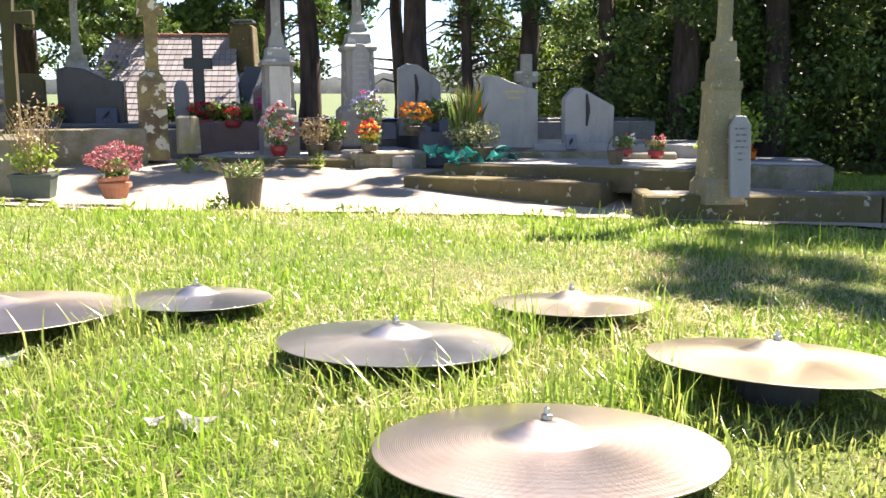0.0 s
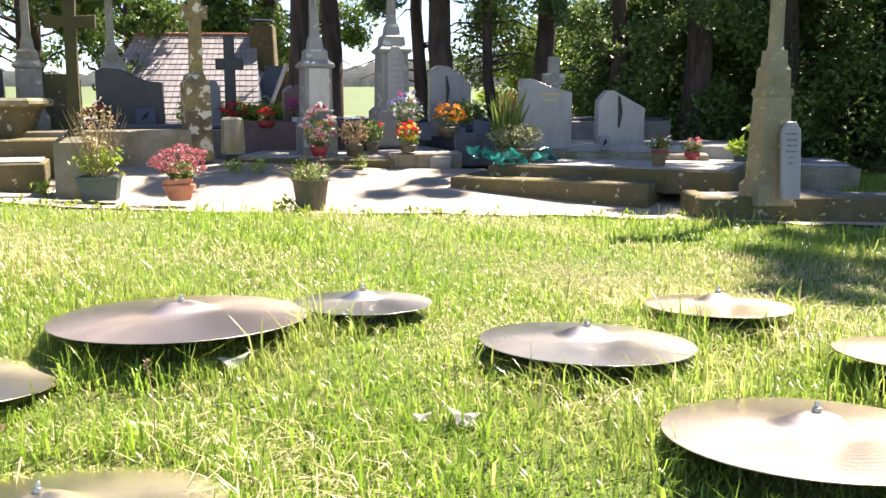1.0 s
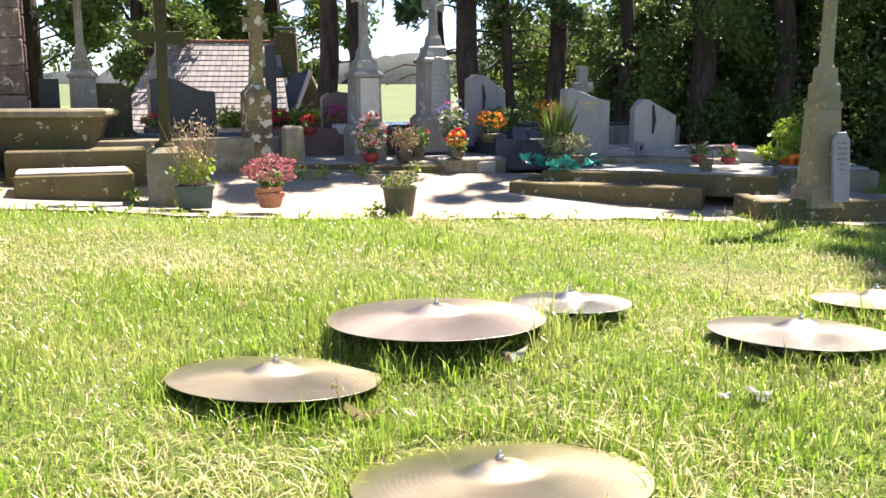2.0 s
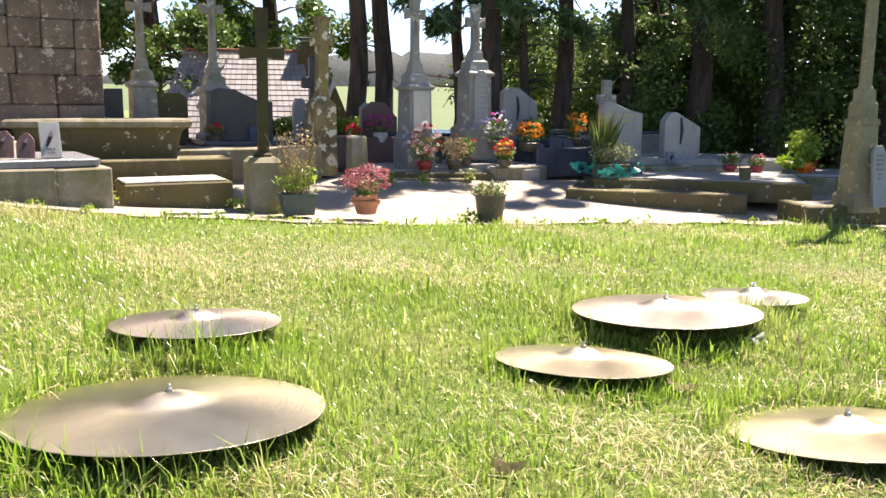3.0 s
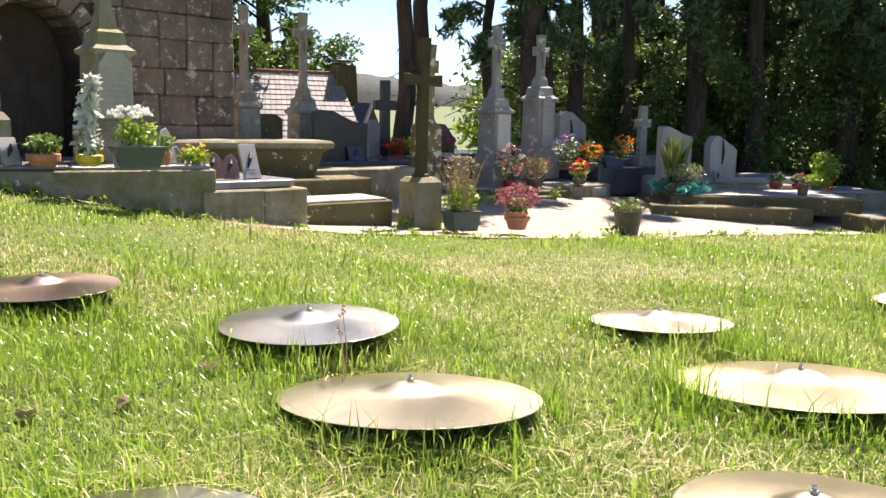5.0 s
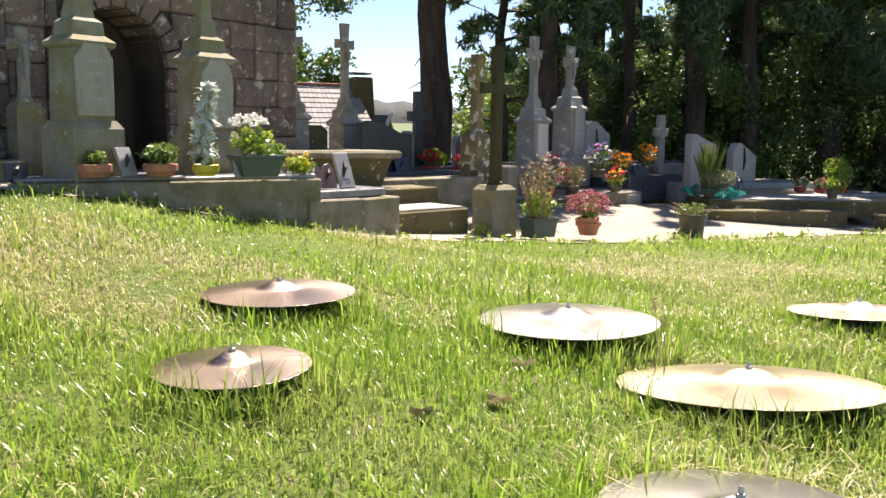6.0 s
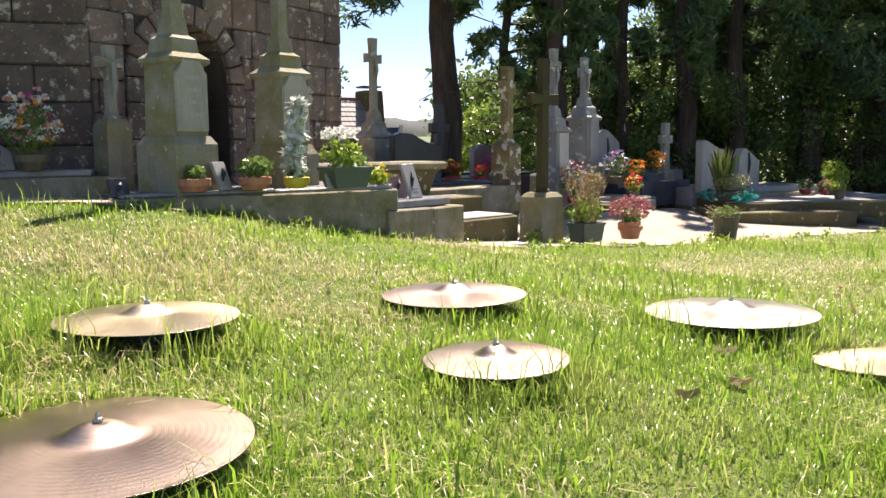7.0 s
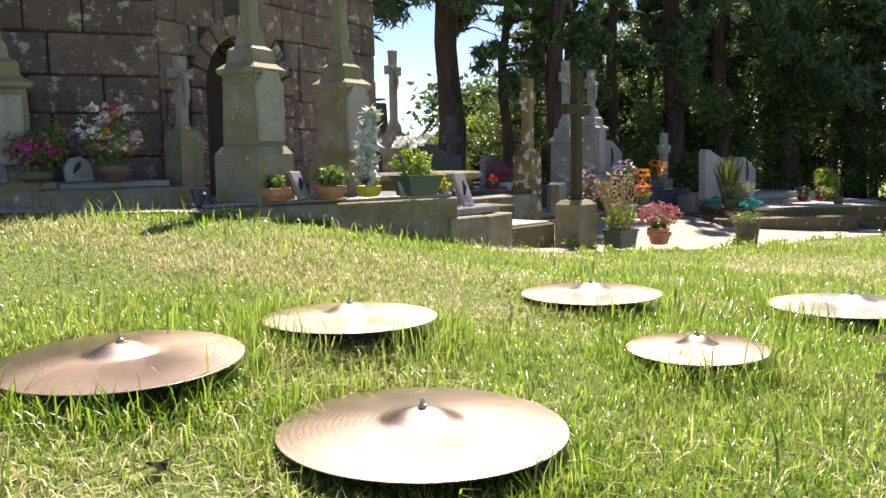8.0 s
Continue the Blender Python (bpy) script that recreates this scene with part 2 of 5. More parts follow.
# ---- mesh helpers ----
def part(name, bm, material, parent=None, label="", smooth=False):
    """Links a bmesh as one mesh object under a thing or under a part."""
    me = bpy.data.meshes.new(name)
    bm.to_mesh(me)
    bm.free()
    me.materials.append(material)
    if smooth:
        for p in me.polygons:
            p.use_smooth = True
    ob = new(name, me)
    ob.parent = parent
    if label:
        tagged(ob, label)
    return ob


def thing(name, m, label, category, group="", kind=""):
    ob = new(name)
    ob.empty_display_size = 0.05
    ob.matrix_basis = m
    return tagged(ob, label, category, group, kind)


def box(x0, y0, z0, x1, y1, z1, bevel=0.004, taper=1.0, bm=None, wobble=0.0):
    """A box from corner to corner; taper shrinks its top."""
    bm = bm or bmesh.new()
    cx, cy = (x0 + x1) / 2, (y0 + y1) / 2
    vs = []
    for z, k in ((z0, 1.0), (z1, taper)):
        for x, y in ((x0, y0), (x1, y0), (x1, y1), (x0, y1)):
            vs.append(bm.verts.new((cx + (x - cx) * k + random.uniform(-wobble, wobble), cy + (y - cy) * k + random.uniform(-wobble, wobble), z + random.uniform(-wobble, wobble))))
    fs = [bm.faces.new([vs[i] for i in q]) for q in ((3, 2, 1, 0), (4, 5, 6, 7), (0, 1, 5, 4), (1, 2, 6, 5), (2, 3, 7, 6), (3, 0, 4, 7))]
    if bevel:
        edges = list({e for f in fs for e in f.edges})
        bmesh.ops.bevel(bm, geom=edges, offset=bevel, segments=1, affect="EDGES")
    return bm


def cbox(w, d, z0, z1, bevel=0.004, taper=1.0, cx=0.0, cy=0.0, bm=None, wobble=0.0):
    return box(cx - w / 2, cy - d / 2, z0, cx + w / 2, cy + d / 2, z1, bevel, taper, bm, wobble)


def lathe(profile, n=24, bm=None, cx=0.0, cy=0.0, cap=True):
    """A turned solid from rows of (radius, height), from the bottom up."""
    bm = bm or bmesh.new()
    rings = []
    for r, z in profile:
        rings.append([bm.verts.new((cx + max(r, 1e-4) * math.cos(2 * math.pi * i / n), cy + max(r, 1e-4) * math.sin(2 * math.pi * i / n), z)) for i in range(n)])
    for a, b in zip(rings, rings[1:]):
        for i in range(n):
            bm.faces.new((a[i], a[(i + 1) % n], b[(i + 1) % n], b[i]))
    if cap:
        bm.faces.new(rings[0][::-1])
        bm.faces.new(rings[-1])
    return bm


def sweep(profile, bm=None):
    """A stack of square sections: rows of (half width, half depth, height); gives mouldings."""
    bm = bm or bmesh.new()
    rings = [[bm.verts.new((sx * w, sy * d, z)) for sx, sy in ((-1, -1), (1, -1), (1, 1), (-1, 1))] for w, d, z in profile]
    for a, b in zip(rings, rings[1:]):
        for i in range(4):
            bm.faces.new((a[i], a[(i + 1) % 4], b[(i + 1) % 4], b[i]))
    bm.faces.new(rings[0][::-1])
    bm.faces.new(rings[-1])
    return bm


def plate(outline, y0, y1, bevel=0.003, bm=None):
    """An upright slab from an outline of (x, z) and two depths."""
    bm = bm or bmesh.new()
    a = [bm.verts.new((x, y0, z)) for x, z in outline]
    b = [bm.verts.new((x, y1, z)) for x, z in outline]
    n = len(outline)
    fs = [bm.faces.new(a), bm.faces.new(b[::-1])]
    for i in range(n):
        fs.append(bm.faces.new((a[i], b[i], b[(i + 1) % n], a[(i + 1) % n])))
    bmesh.ops.recalc_face_normals(bm, faces=fs)
    if bevel:
        bmesh.ops.bevel(bm, geom=list({e for f in fs for e in f.edges}), offset=bevel, segments=1, affect="EDGES")
    return bm


def tube(points, radii, n=7, bm=None):
    """A limb along points, with a radius at each."""
    bm = bm or bmesh.new()
    rings = []
    for k, (p, r) in enumerate(zip(points, radii)):
        p = Vector(p)
        d = (Vector(points[min(k + 1, len(points) - 1)]) - Vector(points[max(k - 1, 0)])).normalized()
        u = d.cross(Vector((0.3, 0.9, 0.2))).normalized()
        v = d.cross(u)
        rings.append([bm.verts.new(p + (u * math.cos(2 * math.pi * i / n) + v * math.sin(2 * math.pi * i / n)) * r) for i in range(n)])
    for a, b in zip(rings, rings[1:]):
        for i in range(n):
            bm.faces.new((a[i], a[(i + 1) % n], b[(i + 1) % n], b[i]))
    bm.faces.new(rings[0][::-1])
    bm.faces.new(rings[-1])
    return bm


def mesh_object(name, verts, faces, material, parent=None, smooth=False):
    """A large mesh from arrays; faces all have the same number of corners."""
    me = bpy.data.meshes.new(name)
    k = faces.shape[1]
    me.vertices.add(len(verts))
    me.vertices.foreach_set("co", np.ascontiguousarray(verts, dtype=np.float32).ravel())
    me.loops.add(faces.size)
    me.loops.foreach_set("vertex_index", np.ascontiguousarray(faces, dtype=np.int32).ravel())
    me.polygons.add(len(faces))
    me.polygons.foreach_set("loop_start", np.arange(0, faces.size, k, dtype=np.int32))
    me.update(calc_edges=True)
    me.materials.append(material)
    if smooth:
        me.polygons.foreach_set("use_smooth", np.ones(len(faces), dtype=bool))
    ob = new(name, me)
    ob.parent = parent
    return ob


rng = np.random.default_rng(7)


def leaf_arrays(centres, size, droop=0.0, long=1.0, flat=0.0):
    """Four-cornered leaves, folded a little, at random turns round the given centres."""
    n = len(centres)
    d = rng.normal(size=(n, 3))
    d[:, 2] = d[:, 2] * (1 - flat) - droop
    d /= np.linalg.norm(d, axis=1, keepdims=True)
    w = np.cross(d, rng.normal(size=(n, 3)))
    w /= np.linalg.norm(w, axis=1, keepdims=True) + 1e-9
    s = size * rng.uniform(0.6, 1.35, size=(n, 1))
    a = centres - d * s * long * 0.5
    b = centres + d * s * long * 0.5
    fold = np.cross(d, w) * s * 0.12
    v = np.stack([a, centres + w * s * 0.32 + fold, b, centres - w * s * 0.32 + fold], 1).reshape(-1, 3)
    return v, np.arange(4 * n).reshape(-1, 4)


def leaves(name, centres, size, material, parent=None, droop=0.0, long=1.0, flat=0.0):
    v, f = leaf_arrays(np.asarray(centres, float), size, droop, long, flat)
    return mesh_object(name, v, f, material, parent)


def clump_points(n, centre, radii, shell=0.35):
    """Points in an uneven ball, thicker near its skin."""
    d = rng.normal(size=(n, 3))
    d /= np.linalg.norm(d, axis=1, keepdims=True)
    r = rng.uniform(shell, 1.0, size=(n, 1)) ** 0.6
    lump = 1 + 0.22 * np.sin(d[:, :1] * 5.0 + d[:, 1:2] * 4.0) * np.cos(d[:, 2:] * 6.0)
    return np.asarray(centre) + d * r * lump * np.asarray(radii)


# ---- ground ----
# cymbals: place of the nut, width, finish, tilt and heading of the tilt in degrees
CYMBALS = [
    (6.421, 1.121, 0.064, 0.456, "rose", 6.0, 4),
    (6.165, 1.705, 0.043, 0.467, "pale", 3.8, 7),
    (5.637, 2.082, 0.039, 0.362, "pale", 3.0, 1),
    (6.54, 2.011, 0.05, 0.366, "gold", 4.2, 16),
    (6.834, 1.484, 0.077, 0.434, "gold", 5.9, 24),
    (5.225, 1.883, 0.053, 0.6, "rose", 3.2, 7),
    (5.293, 1.001, -0.016, 0.53, "gold", 9, -12),
    (4.836, 1.519, 0.009, 0.49, "gold", 5.7, 23),
    (3.795, 1.105, 0.069, 0.655, "gold", 6.4, 11),
    (3.771, 1.749, 0.089, 0.47, "rose", 4.6, 8),
    (2.597, 1.738, 0.153, 0.52, "pale", 0.4, 29),
    (2.732, 1.155, 0.107, 0.61, "gold", 5.8, 23),
    (3.216, 0.400, 0.1, 0.46, "gold", 6, 15),
    (2.153, 0.541, 0.13, 0.43, "pale", 3, 15),
    (0.903, 1.956, 0.263, 0.437, "gold", -0.5, 16),
    (1.848, 2.155, 0.21, 0.453, "rose_dim", 0.3, 25),
    (1.589, 1.458, 0.183, 0.338, "rose_dim", -1.6, 27),
    (0.721, 1.264, 0.191, 0.501, "rose_dim", -1.7, 23),
    (0.33, 1.812, 0.26, 0.491, "rose_dim", -3, 10),
]


def broad_ground(x, y):
    """The lawn: it rises gently towards the church and the graves."""
    x, y = np.clip(x, -1.5, 10.0), np.clip(y, -2.5, 7.5)
    z = 0.0660 -0.0490 * x +0.0738 * y +0.0029 * x * x -0.0027 * x * y -0.0096 * y * y
    r = np.clip((y - 4.5) / 1.5, 0, 1)
    z = z + 0.1529 * r * r * (3 - 2 * r)
    a = np.clip((3.2 - x) / 2.2, 0, 1)
    b = np.clip((y - 1.6) / 2.3, 0, 1)
    mound = 0.035 * np.exp(-((x - 0.8) ** 2 + (y - 3.95) ** 2) / 0.6)
    dip = 0.05 * np.exp(-((x - 4.45) ** 2) / 1.0 - ((y - 4.5) ** 2) / 0.3)
    return z + mound - dip + 0.2068 * a * a * (3 - 2 * a) * b * b * (3 - 2 * b)


def ground_height(x, y):
    """The lawn with its low swellings, on which the cymbals rest."""
    z, top, low = broad_ground(x, y), 0.0, 0.35
    for cx, cy, cz, cd, _, lean, way in CYMBALS:
        dx, dy = x - cx, y - cy
        w = np.exp(-(dx**2 + dy**2) / 0.16)
        fall = math.tan(radians(lean)) * (dx * math.sin(radians(way)) + dy * math.cos(radians(way)))
        top = top + w * (cz - 0.088 - broad_ground(cx, cy) - fall)
        low = low + w
    return z + top / low


def gz(x, y):
    return float(ground_height(np.float64(x), np.float64(y)))


EDGE_X = np.array([-5.7, -2.85, 0.05, 1.07, 2.37, 2.65, 5.35, 6.75, 7.09, 7.92, 11.1])
EDGE_Y = np.array([4.5, 4.2, 3.74, 3.7, 3.96, 3.98, 4.14, 4.17, 4.13, 3.98, 3.81])


def lawn_edge(x):
    return np.interp(x, EDGE_X, EDGE_Y)


def build_ground():
    near = np.arange(-4, 14.01, 0.12)
    xs = np.concatenate([[-600, -200, -80, -30, -12, -7], near, [16, 22, 40, 90, 220, 600]])
    near = np.arange(-4, 12.01, 0.12)
    ys = np.concatenate([[-600, -200, -80, -30, -12, -7], near, [14, 20, 40, 90, 220, 600]])
    gx, gy = np.meshgrid(xs, ys)
    h = ground_height(gx, gy)
    bump = np.array([noise.noise(Vector((x * 3.0, y * 3.0, 0))) for x, y in zip(gx.ravel(), gy.ravel())]).reshape(gx.shape)
    h = h + bump * 0.006 * (np.hypot(gx, gy) < 16)
    h = h - 0.02 * np.clip(gy - 12, 0, 30)
    v = np.stack([gx, gy, h], -1).reshape(-1, 3)
    nx, ny = len(xs), len(ys)
    i = (np.arange(ny - 1)[:, None] * nx + np.arange(nx - 1)).ravel()
    ob = mesh_object("ground", v, np.stack([i, i + 1, i + nx + 1, i + nx], 1), soil_mat, smooth=True)
    tagged(ob, "uneven lawn ground of short grass and bare earth", "ground", kind="structure")


build_ground()


def build_path():
    us, vs = np.arange(-4, 9.61, 0.1), np.linspace(0, 1, 40)
    gx = np.repeat(us[None, :], len(vs), 0)
    e = lawn_edge(us) + 0.04 * np.sin(us * 9.0) + 0.03 * np.sin(us * 23.0)
    far = np.where(us > 8.2, np.maximum(e + 0.05, 6.2 - (us - 8.2) * 2.2), 8.2)
    gy = e[None, :] + vs[:, None] * (far - e)[None, :]
    h = ground_height(gx, gy) + 0.012
    v = np.stack([gx, gy, h], -1).reshape(-1, 3)
    nx = len(us)
    i = (np.arange(len(vs) - 1)[:, None] * nx + np.arange(nx - 1)).ravel()
    ob = mesh_object("path", v, np.stack([i, i + 1, i + nx + 1, i + nx], 1), path_mat, smooth=True)
    tagged(ob, "pale sandy concrete path worn smooth between the graves", "path", kind="structure")


build_path()


# ---- church ----
WALL = Matrix.Translation((2.73, 5.47, 0)) @ Matrix.Rotation(radians(211), 4, "Z")
WALL_TOP, WALL_LEN, WALL_FOOT = 2.75, 1.97, 0.05
ARCH_C, ARCH_R, ARCH_SPRING, ARCH_FOOT = 1.35, 0.31, 1.0, 0.3


def build_church():
    """The church's stone wall with its arched doorway. Local x runs away from the corner; the face looks along +y."""
    wall = thing("wall_church", WALL, "dark weathered church wall of large granite blocks with an arched recess", "wall", kind="structure")
    bm = bmesh.new()
    a0, a1 = ARCH_C - ARCH_R, ARCH_C + ARCH_R
    box(0, -1.5, WALL_FOOT, a0, -0.02, WALL_TOP, 0, bm=bm)
    box(a1, -1.5, WALL_FOOT, WALL_LEN, -0.02, WALL_TOP, 0, bm=bm)
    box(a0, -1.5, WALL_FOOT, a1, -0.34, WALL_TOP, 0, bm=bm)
    n = 14
    for i in range(n):
        s0, s1 = a0 + 2 * ARCH_R * i / n, a0 + 2 * ARCH_R * (i + 1) / n
        zs = [ARCH_SPRING + math.sqrt(max(0, ARCH_R**2 - (s - ARCH_C) ** 2)) for s in (s0, s1)]
        v = [bm.verts.new(p) for p in ((s0, -0.02, zs[0]), (s1, -0.02, zs[1]), (s1, -0.02, WALL_TOP), (s0, -0.02, WALL_TOP), (s0, -0.34, zs[0]), (s1, -0.34, zs[1]))]
        bm.faces.new((v[0], v[1], v[2], v[3]))
        bm.faces.new((v[0], v[4], v[5], v[1]))
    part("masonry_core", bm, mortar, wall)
    # blocks, course by course
    z, row = WALL_FOOT + 0.05, 0
    shapes = {}
    blocks = []
    while z < 2.6:
        h = (0.17, 0.185, 0.16, 0.19)[row % 4]
        x = 0.0
        while x < WALL_LEN:
            w = random.choice((0.2, 0.28, 0.36, 0.44)) if x else random.choice((0.17, 0.3))
            x1 = min(x + w, WALL_LEN)
            lo, hi = x, x1
            ring = ARCH_R + 0.11

            def half(zz):
                return ring if zz < ARCH_SPRING else math.sqrt(max(0.0, ring**2 - (zz - ARCH_SPRING) ** 2))

            k = half(z + h * 0.4)
            pieces = [(lo, hi)]
            if k > 0.02:
                c0, c1 = ARCH_C - k, ARCH_C + k
                pieces = [(max(lo, p), min(hi, q)) for p, q in ((lo, c0), (c1, hi)) if min(hi, q) - max(lo, p) > 0.04 and q > p]
            for p, q in pieces:
                blocks.append((p, z, q - p, h))
            x = x1
        z += h
        row += 1
    for p, z0, w, h in blocks:
        key = (round(w, 2), h)
        if key not in shapes:
            bm = cbox(w - 0.004, 0.09, 0.002, h - 0.002, 0.009, wobble=0.005)
            me = bpy.data.meshes.new("stone_block")
            bm.to_mesh(me)
            bm.free()
            me.materials.append(wall_stone)
            shapes[key] = me
        ob = new("stone_block", shapes[key])
        ob.parent = wall
        ob.matrix_basis = pose(p + w / 2, -0.04 + random.uniform(-0.006, 0.008), z0)
    # arch stones
    n = 11
    for i in range(n):
        t0, t1 = math.pi * (i + 0.05) / n, math.pi * (i + 0.95) / n
        pts = [(ARCH_C + r * math.cos(t), ARCH_SPRING + r * math.sin(t)) for r, t in ((ARCH_R, t0), (ARCH_R + 0.11, t0), (ARCH_R + 0.11, t1), (ARCH_R, t1))]
        part("arch_stone", plate(pts, -0.3, 0.015, 0.006), wall_stone, wall)
    z = ARCH_FOOT
    while z < ARCH_SPRING - 0.02:
        h = min(0.19, ARCH_SPRING - z)
        for s in (a0 - 0.11, a1):
            part("jamb_stone", box(s, -0.3, z + 0.003, s + 0.11, 0.015, z + h - 0.003, 0.006), wall_stone, wall)
        z += h
    # the corner's side wall has coarse stones too
    z = WALL_FOOT
    while z < 2.6:
        part("stone_block", box(-0.03, -1.5, z + 0.004, 0.01, -0.09, z + 0.172, 0.006), wall_stone, wall)
        z += 0.18


build_church()


def build_side_wall():
    """The wall that turns away from the doorway's end."""
    wall = thing("wall_tower", Matrix.Translation((1.04, 4.455, 0)) @ Matrix.Rotation(radians(171), 4, "Z"), "dark church wall of big lichen-spotted granite blocks", "wall", kind="structure")
    part("masonry_core", box(0.0, -1.5, WALL_FOOT, 3.4, -0.02, WALL_TOP, 0), mortar, wall)
    z, row = WALL_FOOT + 0.05, 0
    while z < 2.5:
        h = (0.18, 0.2, 0.17, 0.21)[row % 4]
        x = 0.0
        while x < 3.4:
            w = random.choice((0.26, 0.34, 0.42, 0.5))
            w = min(w, 3.4 - x)
            if w > 0.05:
                part("stone_block", box(x + 0.004, -0.09, z + 0.004, x + w - 0.004, random.uniform(-0.002, 0.01), z + h - 0.004, 0.008, wobble=0.003), wall_stone, wall)
            x += w
        z += h
        row += 1


build_side_wall()


# ---- monuments ----
def up(x, y, turn, z=None):
    return pose(x, y, gz(x, y) if z is None else z, 0, 0, turn)


def writing(parent, x, y, z0, z1, width, rows, material=dark_letters, name="lettering"):
    """Rows of short bars that stand for carved lines nobody can read."""
    r = random.Random(int(1000 * (x + z0 + width)))
    bm = bmesh.new()
    for k in range(rows):
        z = z1 - (k + 0.5) * (z1 - z0) / rows
        h = (z1 - z0) / rows * 0.3
        w = width * r.uniform(0.45, 0.95)
        u = x - w / 2
        while u < x + w / 2:
            l = r.uniform(0.008, 0.028)
            box(u, y - 0.0008, z - h / 2, min(u + l, x + w / 2), y + 0.002, z + h / 2, 0, bm=bm)
            u += l + 0.006
    return tagged(part(name, bm, material, parent), kind="stuff")


def small_cross(parent, z0, z1, arm_z, half, w, d, material, ends=0.0, name="cross"):
    """A stone cross with slightly flared arms."""
    bm = sweep([(w / 2 * 1.25, d / 2 * 1.25, z0), (w / 2, d / 2, z0 + 0.05), (w / 2 * 0.92, d / 2, arm_z), (w / 2 * (1 + ends), d / 2, z1)])
    for s in (-1, 1):
        tip = w / 2 * (1 + ends)
        p = [(s * w * 0.3, arm_z - w * 0.45), (s * half, arm_z - tip), (s * half, arm_z + tip), (s * w * 0.3, arm_z + w * 0.45)]
        plate(p, -d / 2 * 0.92, d / 2 * 0.92, 0.003, bm=bm)
    return part(name, bm, material, parent)


def figure(parent, arm_z, half, d, material):
    """A plain worn relief shape on a cross."""
    bm = tube([(0, -d / 2 - 0.012, arm_z - 0.17), (0.006, -d / 2 - 0.02, arm_z - 0.1), (0, -d / 2 - 0.018, arm_z)], [0.006, 0.014, 0.012], 6)
    tube([(-half * 0.8, -d / 2 - 0.008, arm_z + 0.02), (0, -d / 2 - 0.015, arm_z - 0.01), (half * 0.8, -d / 2 - 0.008, arm_z + 0.02)], [0.005, 0.008, 0.005], 5, bm=bm)
    return part("relief", bm, material, parent)


def calvary(x, y, turn, foot, base_w, base_z, die_w, die_z, top_z, arm_z, half, material, label, pl=None, mouldings=True, group="calvary crosses", shaft=0.055, worn=False):
    """A cross on a pedestal: plinth, die, cap, neck, shaft. Heights are above sea of the place, foot is its own."""
    m = thing("calvary_cross", pose(x, y, foot, 0, 0, turn), label, "cross", group)
    b, dz, tz, az = base_z - foot, die_z - foot, top_z - foot, arm_z - foot
    part("plinth", sweep([(base_w / 2, base_w / 2, -0.06), (base_w / 2, base_w / 2, b * 0.85), (die_w / 2 * 1.06, die_w / 2 * 1.06, b)]), material, m)
    part("pedestal", sweep([(die_w / 2, die_w / 2, b + 0.001), (die_w / 2 * 0.94, die_w / 2 * 0.94, dz)]), material, m)
    c = die_w / 2
    part("cap", sweep([(c * 1.0, c * 1.0, dz), (c * 1.14, c * 1.14, dz + 0.012), (c * 1.14, c * 1.14, dz + 0.03), (c * 0.8, c * 0.8, dz + 0.06), (c * 0.74, c * 0.74, dz + 0.12), (c * 0.5, c * 0.5, dz + 0.14), (c * 0.45, c * 0.45, dz + 0.19), (shaft * 0.62, shaft * 0.62, dz + 0.215)]), material, m)
    small_cross(m, dz + 0.2, tz, az, half, shaft, shaft * 0.8, material, 0.35)
    figure(m, az, half, shaft * 0.8, material)
    if pl:
        w, z0, z1, rows, mat, ears = pl
        z0, z1 = z0 - foot, z1 - foot
        if ears:
            o = [(-w / 2, z0), (w / 2, z0), (w / 2, z1 - 0.06), (w / 2 - 0.022, z1 - 0.035), (w / 2 - 0.035, z1 - 0.008), (w / 4, z1), (-w / 4, z1), (-w / 2 + 0.035, z1 - 0.008), (-w / 2 + 0.022, z1 - 0.035), (-w / 2, z1 - 0.06)]
        else:
            o = [(-w / 2, z0), (w / 2, z0), (w / 2, z1), (-w / 2, z1)]
        panel = part("plaque", plate(o, -die_w / 2 - 0.016, -die_w / 2 + 0.01, 0.003), mat, m, "pale inscribed stone plaque")
        if rows:
            writing(panel, 0, -die_w / 2 - 0.017, z0 + 0.05, z1 - 0.05, w * 0.7, rows, letter_grey)
    return m


calvary(4.9, 6.1, 22, 0.15, 0.245, 0.4, 0.2, 0.735, 1.45, 1.31, 0.085, granite_pale, "tall pale granite cross on a pedestal with a blank plaque", (0.14, 0.44, 0.735, 0, plaque_pale, False), shaft=0.06)
calvary(5.42, 6.37, 20, 0.25, 0.28, 0.47, 0.21, 0.85, 1.42, 1.28, 0.085, granite_pale, "tall grey granite cross on a pedestal with a carved plaque", (0.128, 0.47, 0.9, 8, polished_light, True), shaft=0.06)
c_plaque = (0.185, 0.705, 1.03, 4, plaque_beige, True)
calvary(1.36, 4.01, 32, 0.43, 0.26, 0.685, 0.2, 1.01, 1.9, 1.66, 0.11, granite_olive, "olive granite cross on a tall stepped pedestal with a pale plaque", c_plaque, shaft=0.068)
calvary(1.96, 4.32, 28, 0.3, 0.265, 0.645, 0.2, 0.985, 1.85, 1.61, 0.105, granite_olive, "olive granite cross beside the church with an engraved pale plaque", (0.18, 0.66, 1.0, 8, plaque_beige, True), shaft=0.064)
calvary(0.301, 4.373, -6, 0.461, 0.316, 0.6, 0.278, 0.944, 2.008, 1.724, 0.121, granite_olive, "broad olive granite cross pedestal before the church wall", (0.223, 0.618, 0.916, 0, plaque_beige, False), shaft=0.08)
